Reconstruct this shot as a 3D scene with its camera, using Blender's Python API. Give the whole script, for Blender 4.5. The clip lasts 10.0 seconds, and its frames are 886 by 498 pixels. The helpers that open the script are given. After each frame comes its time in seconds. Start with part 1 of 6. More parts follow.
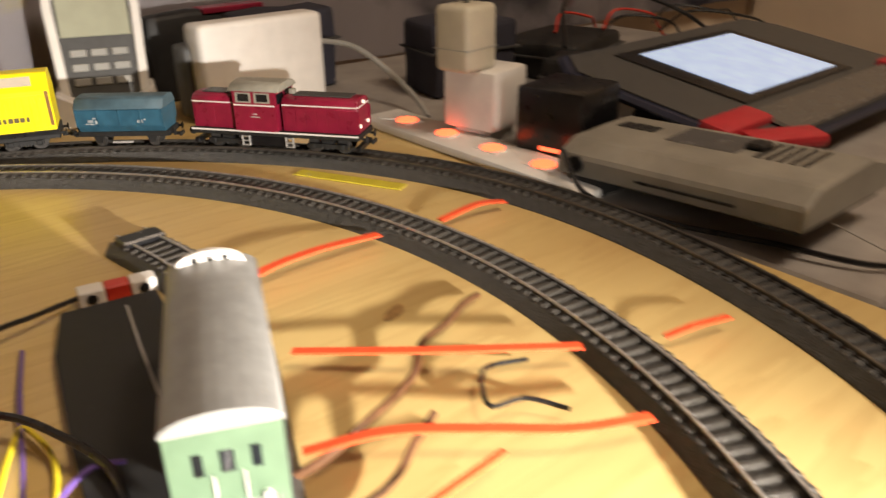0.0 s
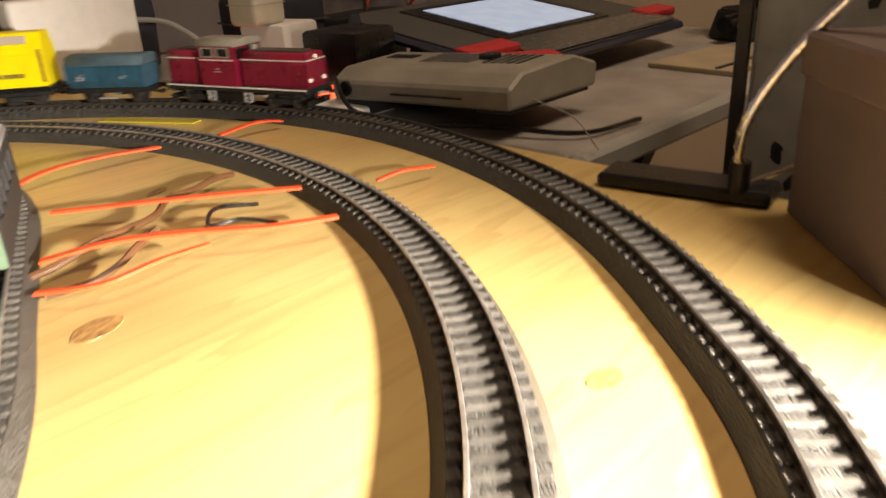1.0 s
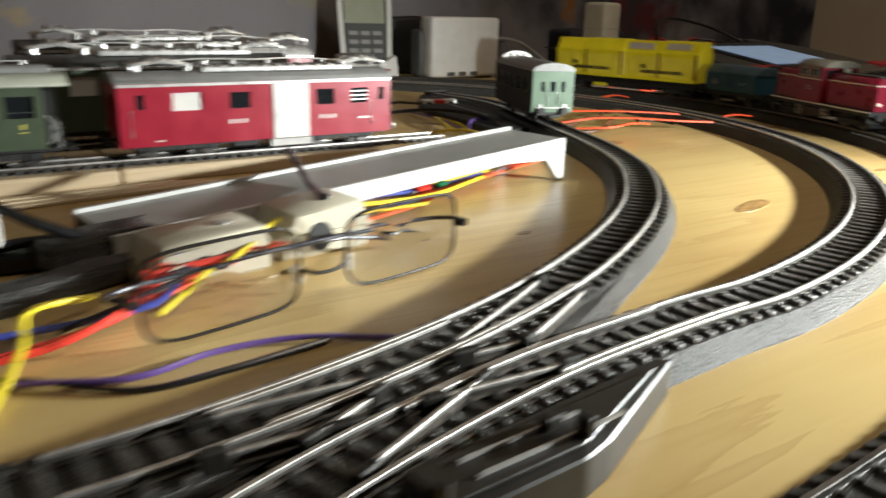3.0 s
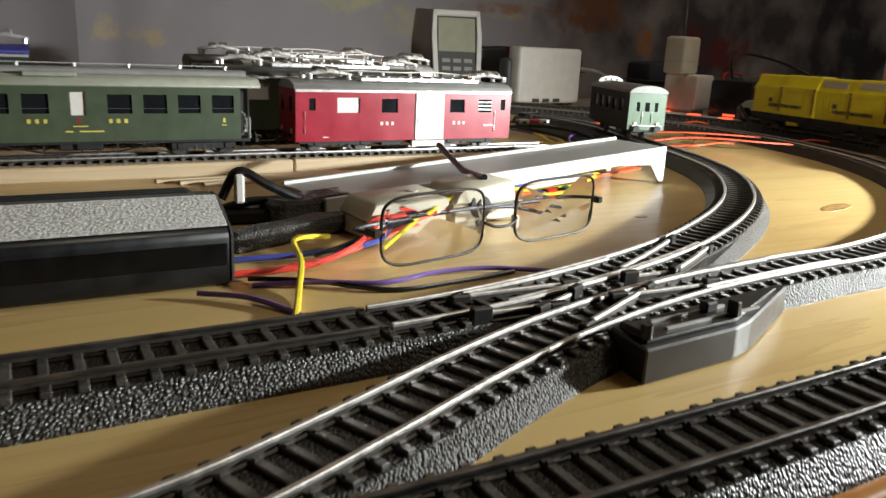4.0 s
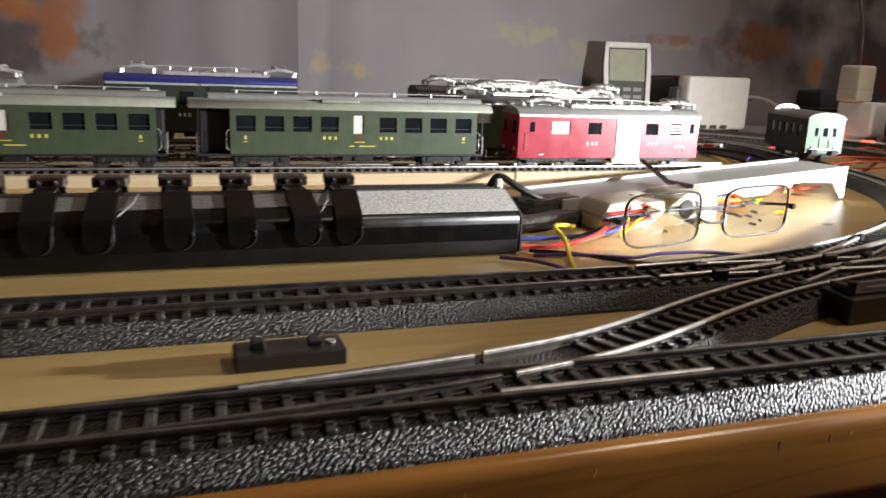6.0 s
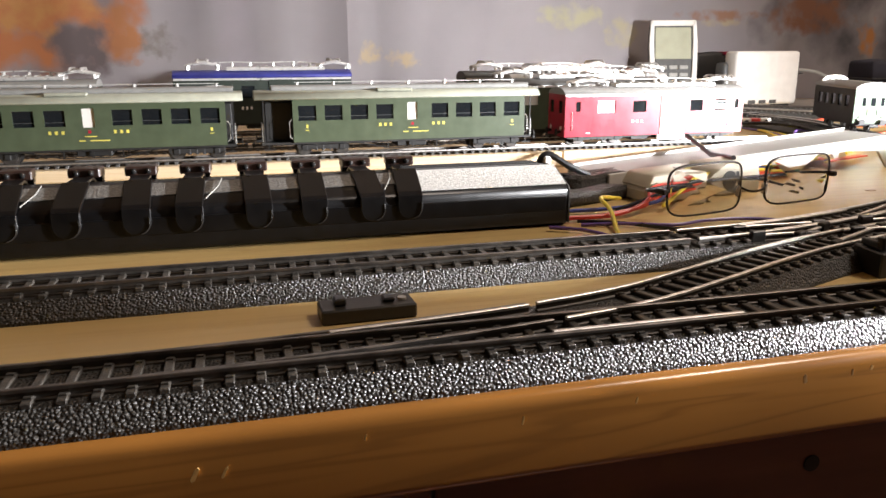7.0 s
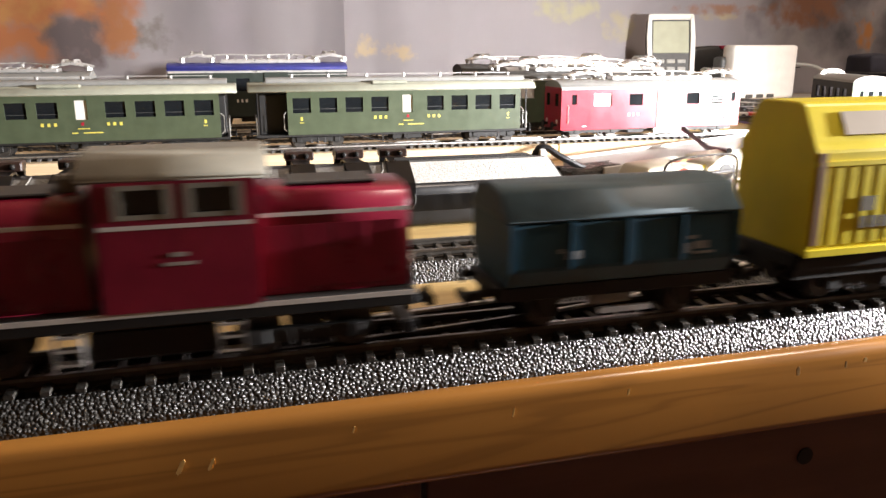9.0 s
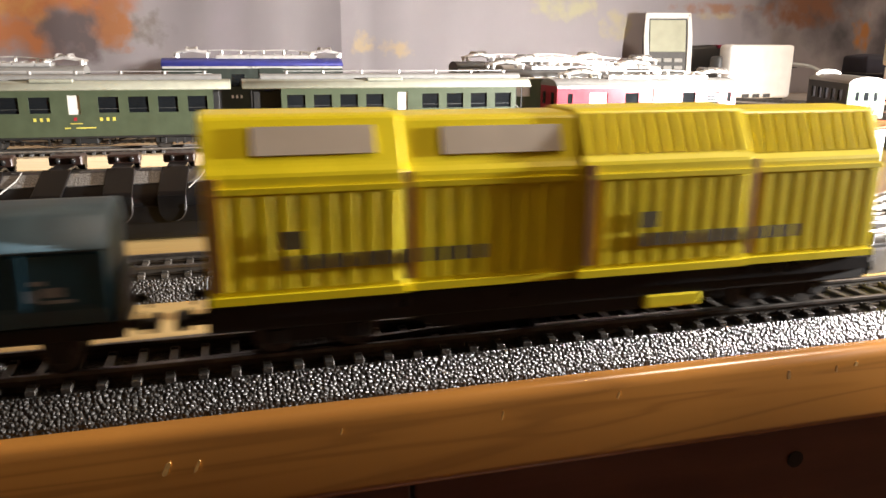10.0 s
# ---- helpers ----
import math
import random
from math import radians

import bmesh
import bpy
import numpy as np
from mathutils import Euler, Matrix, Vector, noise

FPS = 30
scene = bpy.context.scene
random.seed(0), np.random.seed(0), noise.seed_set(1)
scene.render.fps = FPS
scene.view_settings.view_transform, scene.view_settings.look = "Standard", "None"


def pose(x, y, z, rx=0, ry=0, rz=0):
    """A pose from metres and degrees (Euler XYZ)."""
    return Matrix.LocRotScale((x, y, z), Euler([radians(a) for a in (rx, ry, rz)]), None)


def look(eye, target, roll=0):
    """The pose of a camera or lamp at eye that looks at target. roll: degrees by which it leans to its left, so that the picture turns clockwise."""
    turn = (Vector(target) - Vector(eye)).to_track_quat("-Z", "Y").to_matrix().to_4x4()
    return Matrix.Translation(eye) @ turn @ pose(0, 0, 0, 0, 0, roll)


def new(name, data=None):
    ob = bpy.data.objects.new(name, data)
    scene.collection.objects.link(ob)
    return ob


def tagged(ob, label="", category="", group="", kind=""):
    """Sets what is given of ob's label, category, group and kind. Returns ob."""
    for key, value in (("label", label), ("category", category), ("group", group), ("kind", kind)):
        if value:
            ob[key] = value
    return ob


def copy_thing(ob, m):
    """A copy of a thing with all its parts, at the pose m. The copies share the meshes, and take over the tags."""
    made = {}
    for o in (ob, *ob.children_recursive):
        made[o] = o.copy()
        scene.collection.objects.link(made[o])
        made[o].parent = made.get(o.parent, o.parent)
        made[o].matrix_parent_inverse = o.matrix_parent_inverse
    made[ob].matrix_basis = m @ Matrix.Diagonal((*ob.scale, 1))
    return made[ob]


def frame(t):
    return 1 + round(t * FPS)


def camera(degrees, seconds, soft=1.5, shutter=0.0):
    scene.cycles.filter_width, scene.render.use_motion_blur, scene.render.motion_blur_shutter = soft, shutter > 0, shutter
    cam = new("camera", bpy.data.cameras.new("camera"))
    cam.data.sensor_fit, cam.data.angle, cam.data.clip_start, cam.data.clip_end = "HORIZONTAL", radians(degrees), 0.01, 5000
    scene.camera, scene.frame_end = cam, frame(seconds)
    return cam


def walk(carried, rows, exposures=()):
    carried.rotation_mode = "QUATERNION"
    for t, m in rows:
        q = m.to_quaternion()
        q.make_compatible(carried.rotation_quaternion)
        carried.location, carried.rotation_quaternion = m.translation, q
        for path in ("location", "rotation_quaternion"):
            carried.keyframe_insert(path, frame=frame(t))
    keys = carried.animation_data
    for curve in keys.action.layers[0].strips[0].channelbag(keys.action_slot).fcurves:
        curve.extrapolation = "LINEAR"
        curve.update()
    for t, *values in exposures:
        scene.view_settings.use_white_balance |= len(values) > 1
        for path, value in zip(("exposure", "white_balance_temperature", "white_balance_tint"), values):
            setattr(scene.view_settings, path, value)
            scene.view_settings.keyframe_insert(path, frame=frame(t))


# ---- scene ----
cam = camera(60.6, 10.0, shutter=0.6)
TURN = pose(0, 0, 0, 0, 0, -36.8)
EXPOSURE = [(0.0, 0.12, 6850, 13), (0.6, 0.02, 7400, 17), (1.0, -0.2, 7250, 14), (1.5, -0.5, 6750, 13), (2.0, -0.80, 6250, 10), (2.5, -1.08, 6150, 6), (3.0, -1.22, 5950, 3), (4.5, -0.90, 5950, 6), (5.5, -0.65, 5900, 9),
            (6.2, -0.15, 5900, 10), (7.5, 0.85, 6050, 14), (9.0, 0.85, 6150, 14), (10.0, 0.92, 6400, 14)]
PATH = [
    (0, (0.082, 0.09, 0.192), (0.121, 1.901, -0.655), -0.9),
    (0.5, (0.133, 0.045, 0.168), (0.32, 1.863, -0.645), -1.3),
    (0.6, (0.139, 0.031, 0.156), (0.382, 1.86, -0.616), 0.3),
    (1, (0.163, -0.021, 0.134), (0.443, 1.801, -0.642), -2.9),
    (1.5, (0.139, -0.11, 0.13), (0.215, 1.766, -0.559), -4.7),
    (1.8, (0.119, -0.171, 0.121), (0.104, 1.717, -0.539), -2.9),
    (2, (0.077, -0.22, 0.119), (0.112, 1.666, -0.546), 0.3),
    (2.5, (0.022, -0.298, 0.112), (0.003, 1.597, -0.525), 1.0),
    (3, (-0.03, -0.358, 0.097), (-0.135, 1.548, -0.5), 1.4),
    (3.2, (-0.05, -0.383, 0.095), (-0.196, 1.524, -0.489), 2.4),
    (4.5, (-0.06, -0.456, 0.079), (-0.365, 1.467, -0.382), 1.7),
    (4.8, (-0.058, -0.461, 0.075), (-0.421, 1.46, -0.348), 1.6),
    (5, (-0.064, -0.472, 0.076), (-0.476, 1.44, -0.341), 1.5),
    (5.5, (-0.086, -0.513, 0.084), (-0.607, 1.369, -0.351), 1.3),
    (6, (-0.098, -0.552, 0.089), (-0.697, 1.298, -0.377), 2.2),
    (6.2, (-0.096, -0.562, 0.088), (-0.725, 1.277, -0.384), 1.1),
    (7.5, (-0.09, -0.585, 0.091), (-0.822, 1.204, -0.424), 0.1),
    (8, (-0.089, -0.584, 0.094), (-0.807, 1.209, -0.427), 0.2),
    (8.5, (-0.089, -0.582, 0.091), (-0.795, 1.215, -0.429), 0.3),
    (9, (-0.089, -0.58, 0.087), (-0.801, 1.217, -0.426), -0.1),
    (9.5, (-0.092, -0.576, 0.089), (-0.797, 1.221, -0.433), 0.4),
    (10, (-0.088, -0.578, 0.088), (-0.79, 1.221, -0.434), 0.4),
]
walk(cam, [(t, TURN @ look(eye, target, roll)) for t, eye, target, roll in PATH], EXPOSURE)

# ---- light ----
world = bpy.data.worlds.new("room_air")
scene.world = world
world.use_nodes = True
world.node_tree.nodes["Background"].inputs[0].default_value = (1.0, 0.88, 0.78, 1)
world.node_tree.nodes["Background"].inputs[1].default_value = 0.35


def lamp(name, kind, power, colour, m, size=0.1, angle=60, blend=0.5):
    data = bpy.data.lights.new(name, kind)
    data.energy, data.color = power, colour
    if kind == "AREA":
        data.size = size
    else:
        data.shadow_soft_size = size
    if kind == "SPOT":
        data.spot_size, data.spot_blend = radians(angle), blend
    ob = new(name, data)
    ob.matrix_world = m
    return ob


LAMP_HEAD = (0.315, -0.257, 0.106)
LAMP_AIM = (0.055, 0.015, -0.03)
lamp("desk_lamp_light", "SPOT", 63.0, (1.0, 0.96, 0.89), look(LAMP_HEAD, LAMP_AIM), 0.010, 130, 0.75)
# Unseen warm fill added for the room, placed and powered to lift dark regions.
lamp("room_fill", "AREA", 13.5, (1.0, 0.82, 0.64), look((0.75, -0.30, 1.40), (0.6, 0.2, 0)), 0.4)


# ---- materials ----
def mat(name, colour, rough=0.5, metal=0.0, vary=0.15, scale=60.0, bump=0.0, bump_scale=400.0, coat=0.0, random=0.0, stretch=(1, 1, 1), spec=0.5):
    m = bpy.data.materials.new(name)
    m.use_nodes = True
    nt = m.node_tree
    b = nt.nodes["Principled BSDF"]
    b.inputs["Roughness"].default_value, b.inputs["Metallic"].default_value = rough, metal
    b.inputs["Coat Weight"].default_value = coat
    b.inputs["Specular IOR Level"].default_value = spec
    tc = nt.nodes.new("ShaderNodeTexCoord")
    mp = nt.nodes.new("ShaderNodeMapping")
    mp.inputs["Scale"].default_value = stretch
    nt.links.new(tc.outputs["Object"], mp.inputs["Vector"])
    n1 = nt.nodes.new("ShaderNodeTexNoise")
    n1.inputs["Scale"].default_value, n1.inputs["Detail"].default_value = scale, 6
    nt.links.new(mp.outputs[0], n1.inputs["Vector"])
    ramp = nt.nodes.new("ShaderNodeValToRGB")
    ramp.color_ramp.elements[0].position, ramp.color_ramp.elements[1].position = 0.3, 0.7
    ramp.color_ramp.elements[0].color = (*[c * (1 - vary) for c in colour], 1)
    ramp.color_ramp.elements[1].color = (*[min(1, c * (1 + vary)) for c in colour], 1)
    nt.links.new(n1.outputs["Fac"], ramp.inputs["Fac"])
    out = ramp.outputs["Color"]
    if random:
        info = nt.nodes.new("ShaderNodeObjectInfo")
        hsv = nt.nodes.new("ShaderNodeHueSaturation")
        mr = nt.nodes.new("ShaderNodeMapRange")
        mr.inputs["To Min"].default_value, mr.inputs["To Max"].default_value = 1 - random, 1 + random
        nt.links.new(info.outputs["Random"], mr.inputs["Value"])
        nt.links.new(mr.outputs[0], hsv.inputs["Value"])
        nt.links.new(out, hsv.inputs["Color"])
        out = hsv.outputs["Color"]
    nt.links.new(out, b.inputs["Base Color"])
    rr = nt.nodes.new("ShaderNodeMapRange")
    rr.inputs["To Min"].default_value, rr.inputs["To Max"].default_value = max(0, rough - 0.1), min(1, rough + 0.1)
    nt.links.new(n1.outputs["Fac"], rr.inputs["Value"])
    nt.links.new(rr.outputs[0], b.inputs["Roughness"])
    if bump:
        n2 = nt.nodes.new("ShaderNodeTexNoise")
        n2.inputs["Scale"].default_value, n2.inputs["Detail"].default_value = bump_scale, 4
        nt.links.new(mp.outputs[0], n2.inputs["Vector"])
        bp = nt.nodes.new("ShaderNodeBump")
        bp.inputs["Strength"].default_value, bp.inputs["Distance"].default_value = bump, 0.0006
        nt.links.new(n2.outputs["Fac"], bp.inputs["Height"])
        nt.links.new(bp.outputs[0], b.inputs["Normal"])
    return m


def glow(name, colour, strength):
    m = mat(name, colour, 0.4)
    b = m.node_tree.nodes["Principled BSDF"]
    b.inputs["Emission Color"].default_value, b.inputs["Emission Strength"].default_value = (*colour, 1), strength
    return m


def ballast_mat(name, colour, grain=1050.0):
    m = mat(name, colour, 0.40, vary=0.35, scale=300, spec=0.42)
    nt = m.node_tree
    b = nt.nodes["Principled BSDF"]
    tc = next(n for n in nt.nodes if n.type == "TEX_COORD")
    v = nt.nodes.new("ShaderNodeTexVoronoi")
    v.inputs["Scale"].default_value = grain
    nt.links.new(tc.outputs["Object"], v.inputs["Vector"])
    bp = nt.nodes.new("ShaderNodeBump")
    bp.invert = True
    bp.inputs["Strength"].default_value, bp.inputs["Distance"].default_value = 1.0, 0.0008
    nt.links.new(v.outputs["Distance"], bp.inputs["Height"])
    nt.links.new(bp.outputs[0], b.inputs["Normal"])
    return m


def pine_mat(name, light, dark, rough=0.32, stain=0.45, stretch=(0.35, 6.0, 6.0), fine=8, rings=7.0, depth=0.35, soft=False):
    m = mat(name, light, rough)
    nt = m.node_tree
    b = nt.nodes["Principled BSDF"]
    tc = next(n for n in nt.nodes if n.type == "TEX_COORD")
    mp = next(n for n in nt.nodes if n.type == "MAPPING")
    mp.inputs["Scale"].default_value = stretch
    mp.inputs["Rotation"].default_value = (0, 0, radians(4))
    n1 = nt.nodes.new("ShaderNodeTexNoise")
    n1.inputs["Scale"].default_value, n1.inputs["Detail"].default_value, n1.inputs["Distortion"].default_value = 7.0, fine, 0.6
    nt.links.new(mp.outputs[0], n1.inputs["Vector"])
    w = nt.nodes.new("ShaderNodeMath")
    w.operation = "FRACT"
    mul = nt.nodes.new("ShaderNodeMath")
    mul.operation = "MULTIPLY"
    mul.inputs[1].default_value = rings
    nt.links.new(n1.outputs["Fac"], mul.inputs[0])
    nt.links.new(mul.outputs[0], w.inputs[0])
    if soft:
        w.operation = "SINE"
    ramp = nt.nodes.new("ShaderNodeValToRGB")
    e = ramp.color_ramp.elements
    e[0].position, e[0].color = 0.0, (*light, 1)
    e[1].position, e[1].color = 1.0, (*[depth * d + (1 - depth) * l for d, l in zip(dark, light)], 1)
    mid = ramp.color_ramp.elements.new(0.75)
    mid.color = (*[0.4 * depth * d + (1 - 0.4 * depth) * l for d, l in zip(dark, light)], 1)
    nt.links.new(w.outputs[0], ramp.inputs["Fac"])
    mix = nt.nodes.new("ShaderNodeMix")
    mix.data_type = "RGBA"
    mix.inputs[7].default_value = (*dark, 1)
    nt.links.new(ramp.outputs[0], mix.inputs[6])
    n3 = nt.nodes.new("ShaderNodeTexNoise")
    n3.inputs["Scale"].default_value = 5.0
    nt.links.new(tc.outputs["Object"], n3.inputs["Vector"])
    mr = nt.nodes.new("ShaderNodeMapRange")
    mr.inputs["From Min"].default_value, mr.inputs["From Max"].default_value = 0.45, 0.75
    mr.inputs["To Max"].default_value = stain
    nt.links.new(n3.outputs["Fac"], mr.inputs["Value"])
    nt.links.new(mr.outputs[0], mix.inputs[0])
    nt.links.new(mix.outputs[2], b.inputs["Base Color"])
    bp = nt.nodes.new("ShaderNodeBump")
    bp.inputs["Strength"].default_value, bp.inputs["Distance"].default_value = 0.15, 0.0005
    nt.links.new(n1.outputs["Fac"], bp.inputs["Height"])
    nt.links.new(bp.outputs[0], b.inputs["Normal"])
    return m


PINE = pine_mat("pine_varnish", (0.60, 0.443, 0.182), (0.32, 0.165, 0.05))
EDGE_WOOD = pine_mat("edge_wood", (0.38, 0.168, 0.034), (0.050, 0.018, 0.008), 0.22, 0.8, (0.5, 7.0, 7.0), 2.5, 44.0, 0.26, True)
SCRATCH = mat("raw_scratch", (0.62, 0.40, 0.13), 0.5, vary=0.3, scale=300)
KNOT = mat("wood_knot", (0.33, 0.195, 0.070), 0.38, vary=0.6, scale=160, stretch=(1, 2.5, 1))
BALLAST = ballast_mat("ballast_plastic", (0.048, 0.046, 0.042))
SLEEPER = mat("sleeper_plastic", (0.062, 0.057, 0.050), 0.34, vary=0.35, scale=500, bump=0.3, bump_scale=1500, random=0.25)
RAIL = mat("nickel_rail", (0.76, 0.74, 0.71), 0.44, 1.0, vary=0.2, scale=300)
# Darker rail metal for the outer loop and the left stretches.
RAIL_DIM = mat("dark_rail_metal", (0.17, 0.155, 0.14), 0.32, 0.85, vary=0.45, scale=90, stretch=(1, 1, 1))
CASE_BLACK = mat("case_black", (0.004, 0.004, 0.0045), 0.32, vary=0.3, scale=150, spec=0.3)
MOTOR_DARK = mat("smoked_plastic", (0.022, 0.020, 0.017), 0.38, vary=0.2, scale=150, bump=0.08)
RAIL_DARK = mat("dark_brown_web", (0.07, 0.06, 0.05), 0.5, 0.3, vary=0.3, scale=300)
BLACK = mat("black_plastic", (0.007, 0.007, 0.008), 0.3, vary=0.3, scale=150, bump=0.1)
BLACK_MATT = mat("matt_black", (0.011, 0.011, 0.011), 0.6, vary=0.3, scale=150)
GLASS_DARK = mat("dark_glazing", (0.01, 0.012, 0.014), 0.08, vary=0.2)
RED = mat("crimson_paint", (0.30, 0.010, 0.028), 0.33, vary=0.12, scale=90, bump=0.06)
DARK_RED = mat("oxide_red_paint", (0.215, 0.010, 0.032), 0.30, vary=0.15, scale=90, bump=0.06)
SILVER = mat("silver_paint", (0.50, 0.49, 0.47), 0.36, 0.35, vary=0.12, scale=150)
WHITE = mat("white_plastic", (0.70, 0.68, 0.64), 0.45, vary=0.06, scale=60)
OFFWHITE = mat("ivory_plastic", (0.54, 0.50, 0.39), 0.45, vary=0.06, scale=60)
GREEN = mat("fir_green_paint", (0.060, 0.079, 0.046), 0.42, vary=0.12, scale=120, bump=0.06)
GREEN_LIGHT = mat("pale_green_paint", (0.095, 0.15, 0.095), 0.4, vary=0.1, scale=120)
ROOF_GREY = mat("roof_grey", (0.23, 0.23, 0.22), 0.4, vary=0.12, scale=150)
YELLOW = mat("signal_yellow", (0.87, 0.73, 0.009), 0.38, vary=0.07, scale=70, bump=0.05)
BLUE = mat("steel_blue_paint", (0.020, 0.085, 0.135), 0.45, vary=0.2, scale=120, bump=0.1)
GREY = mat("grey_plastic", (0.30, 0.30, 0.28), 0.45, vary=0.08, scale=80)
GREY_DARK = mat("dark_grey_plastic", (0.06, 0.06, 0.058), 0.5, vary=0.15, scale=100)
ORANGE = mat("orange_ribbon", (0.84, 0.095, 0.03), 0.4, vary=0.08, scale=200)
WALL = mat("warm_wall_paint", (0.72, 0.60, 0.45), 0.8, vary=0.06, scale=6, bump=0.2, bump_scale=200)
DARK_WOOD = mat("dark_panel_wood", (0.15, 0.075, 0.06), 0.45, vary=0.25, scale=14, stretch=(0.6, 5, 5), bump=0.1)


PALE_WOOD = pine_mat("pale_wood", (0.62, 0.50, 0.33), (0.40, 0.27, 0.14), 0.6)
SLEEPER_PALE = mat("siding_sleeper", (0.085, 0.083, 0.08), 0.5, vary=0.3, scale=500, random=0.2)
WHEEL = mat("wheel_metal", (0.10, 0.095, 0.09), 0.4, 0.7, vary=0.3, scale=300)
SILVER_BRIGHT = mat("bright_silver", (0.74, 0.73, 0.71), 0.3, 0.6, vary=0.1, scale=200)
COACH_ROOF = mat("sage_roof", (0.30, 0.31, 0.25), 0.45, vary=0.12, scale=120)
LETTER_YELLOW = mat("lettering_yellow", (0.62, 0.56, 0.10), 0.5)
LETTER_DARK = mat("lettering_dark", (0.10, 0.08, 0.03), 0.5)
GREEN_DARK = mat("dark_green_paint", (0.022, 0.030, 0.024), 0.45, vary=0.15, scale=120)
BLUE_ROOF = mat("royal_blue_paint", (0.03, 0.035, 0.19), 0.4, vary=0.15, scale=120)
BLUE_LID = mat("blue_grey_lid", (0.06, 0.11, 0.14), 0.5, vary=0.2, scale=120, bump=0.1)
HOOD_BROWN = mat("rust_brown", (0.22, 0.10, 0.02), 0.5)
# Wagon markings in grey: the shade on its side is put into their colour.
PALE_MARK = mat("shaded_marking", (0.30, 0.32, 0.33), 0.6, vary=0.3, scale=400)
CREAM = mat("cream_panel", (0.48, 0.42, 0.34), 0.5, vary=0.08)
CAB_ROOF = mat("cab_roof_grey", (0.27, 0.26, 0.215), 0.45, vary=0.12, scale=150)
HEADLIGHT = glow("lit_headlight", (1.0, 0.9, 0.75), 0.55)


# One stipple in two tones: pale near the lamp, a shaded copy farther off.
STIPPLE = mat("stippled_grey", (0.58, 0.58, 0.56), 0.4, vary=0.35, scale=900, bump=1.0, bump_scale=900)
STIPPLE_SHADED = mat("stippled_shaded", (0.16, 0.155, 0.145), 0.35, vary=0.4, scale=900, bump=1.0, bump_scale=900)
KNOB = mat("shiny_knob", (0.05, 0.05, 0.05), 0.15, 0.6)
PALE_GREY = mat("pale_grey_plastic", (0.60, 0.60, 0.58), 0.45, vary=0.06, scale=80)
GOLD = mat("dark_gold_metal", (0.018, 0.013, 0.010), 0.42, 0.0, vary=0.15, scale=200, spec=0.15)
ARM_DARK = mat("dark_enamel", (0.025, 0.025, 0.035), 0.25, vary=0.2)
LENS_PAD = mat("clear_pad", (0.55, 0.5, 0.42), 0.3)
GREEN_SLEEVE = mat("green_sleeve", (0.02, 0.16, 0.06), 0.4, vary=0.15)
BROWN_WIRE = mat("brown_insulation", (0.10, 0.045, 0.02), 0.4, vary=0.2)
RED_WIRE = mat("red_insulation", (0.55, 0.035, 0.02), 0.35, vary=0.1)
YELLOW_WIRE = mat("yellow_insulation", (0.72, 0.58, 0.03), 0.35, vary=0.1)
BLUE_WIRE = mat("blue_insulation", (0.05, 0.07, 0.32), 0.35, vary=0.1)
VIOLET_WIRE = mat("violet_insulation", (0.14, 0.08, 0.30), 0.35, vary=0.1)
YELLOW_CLEAR = mat("yellow_film", (0.62, 0.52, 0.05), 0.12, vary=0.1, coat=0.5)
LCD = mat("lcd_glass", (0.36, 0.37, 0.28), 0.15, vary=0.08, scale=40)
RED_GLOW = glow("red_neon", (1.0, 0.11, 0.04), 3.2)
PLATE = mat("worn_plate", (0.30, 0.275, 0.25), 0.5, vary=0.2, scale=25, bump=0.1)
GREY_WARM = mat("weathered_grey", (0.24, 0.225, 0.19), 0.5, vary=0.2, scale=30, bump=0.15)
DISPLAY_GREY = mat("dull_display", (0.10, 0.095, 0.09), 0.25, vary=0.1)
NAVY = mat("navy_shell", (0.018, 0.022, 0.045), 0.35, vary=0.2, scale=40)
GRIP = mat("brushed_grip", (0.16, 0.155, 0.15), 0.25, 0.5, vary=0.15, scale=60, stretch=(1, 8, 1))
SCREEN = glow("lit_screen", (0.42, 0.56, 0.80), 0.55)
FOLDER_TAN = mat("tan_card", (0.36, 0.29, 0.19), 0.6, vary=0.12, scale=30, bump=0.1)
RED_PAD = mat("red_rubber", (0.45, 0.02, 0.03), 0.5, vary=0.1)
CHROME = mat("chrome", (0.75, 0.74, 0.72), 0.12, 1.0, vary=0.08)
CARTON = mat("brown_carton", (0.13, 0.095, 0.085), 0.6, vary=0.15, scale=30, bump=0.15)
FLORAL_CLOTH = mat("grey_cloth", (0.38, 0.39, 0.37), 0.8, vary=0.2, scale=40, bump=0.2)
LEAF_PRINT = mat("leaf_ink", (0.035, 0.035, 0.035), 0.7, vary=0.3)
NAVY_CLOTH = mat("navy_cloth", (0.022, 0.022, 0.035), 0.8, vary=0.25, scale=60, bump=0.3)
LENS = bpy.data.materials.new("lens_glass")
LENS.use_nodes = True
b = LENS.node_tree.nodes["Principled BSDF"]
b.inputs["Transmission Weight"].default_value, b.inputs["Roughness"].default_value, b.inputs["IOR"].default_value = 1.0, 0.0, 1.45


# ---- mesh helpers ----
def mesh_object(name, bm, material, smooth=False):
    me = bpy.data.meshes.new(name)
    bmesh.ops.recalc_face_normals(bm, faces=bm.faces)
    bm.to_mesh(me)
    bm.free()
    for mm in material if isinstance(material, (list, tuple)) else [material]:
        me.materials.append(mm)
    if smooth:
        for p in me.polygons:
            p.use_smooth = True
        me.set_sharp_from_angle(angle=radians(40))
    return new(name, me)


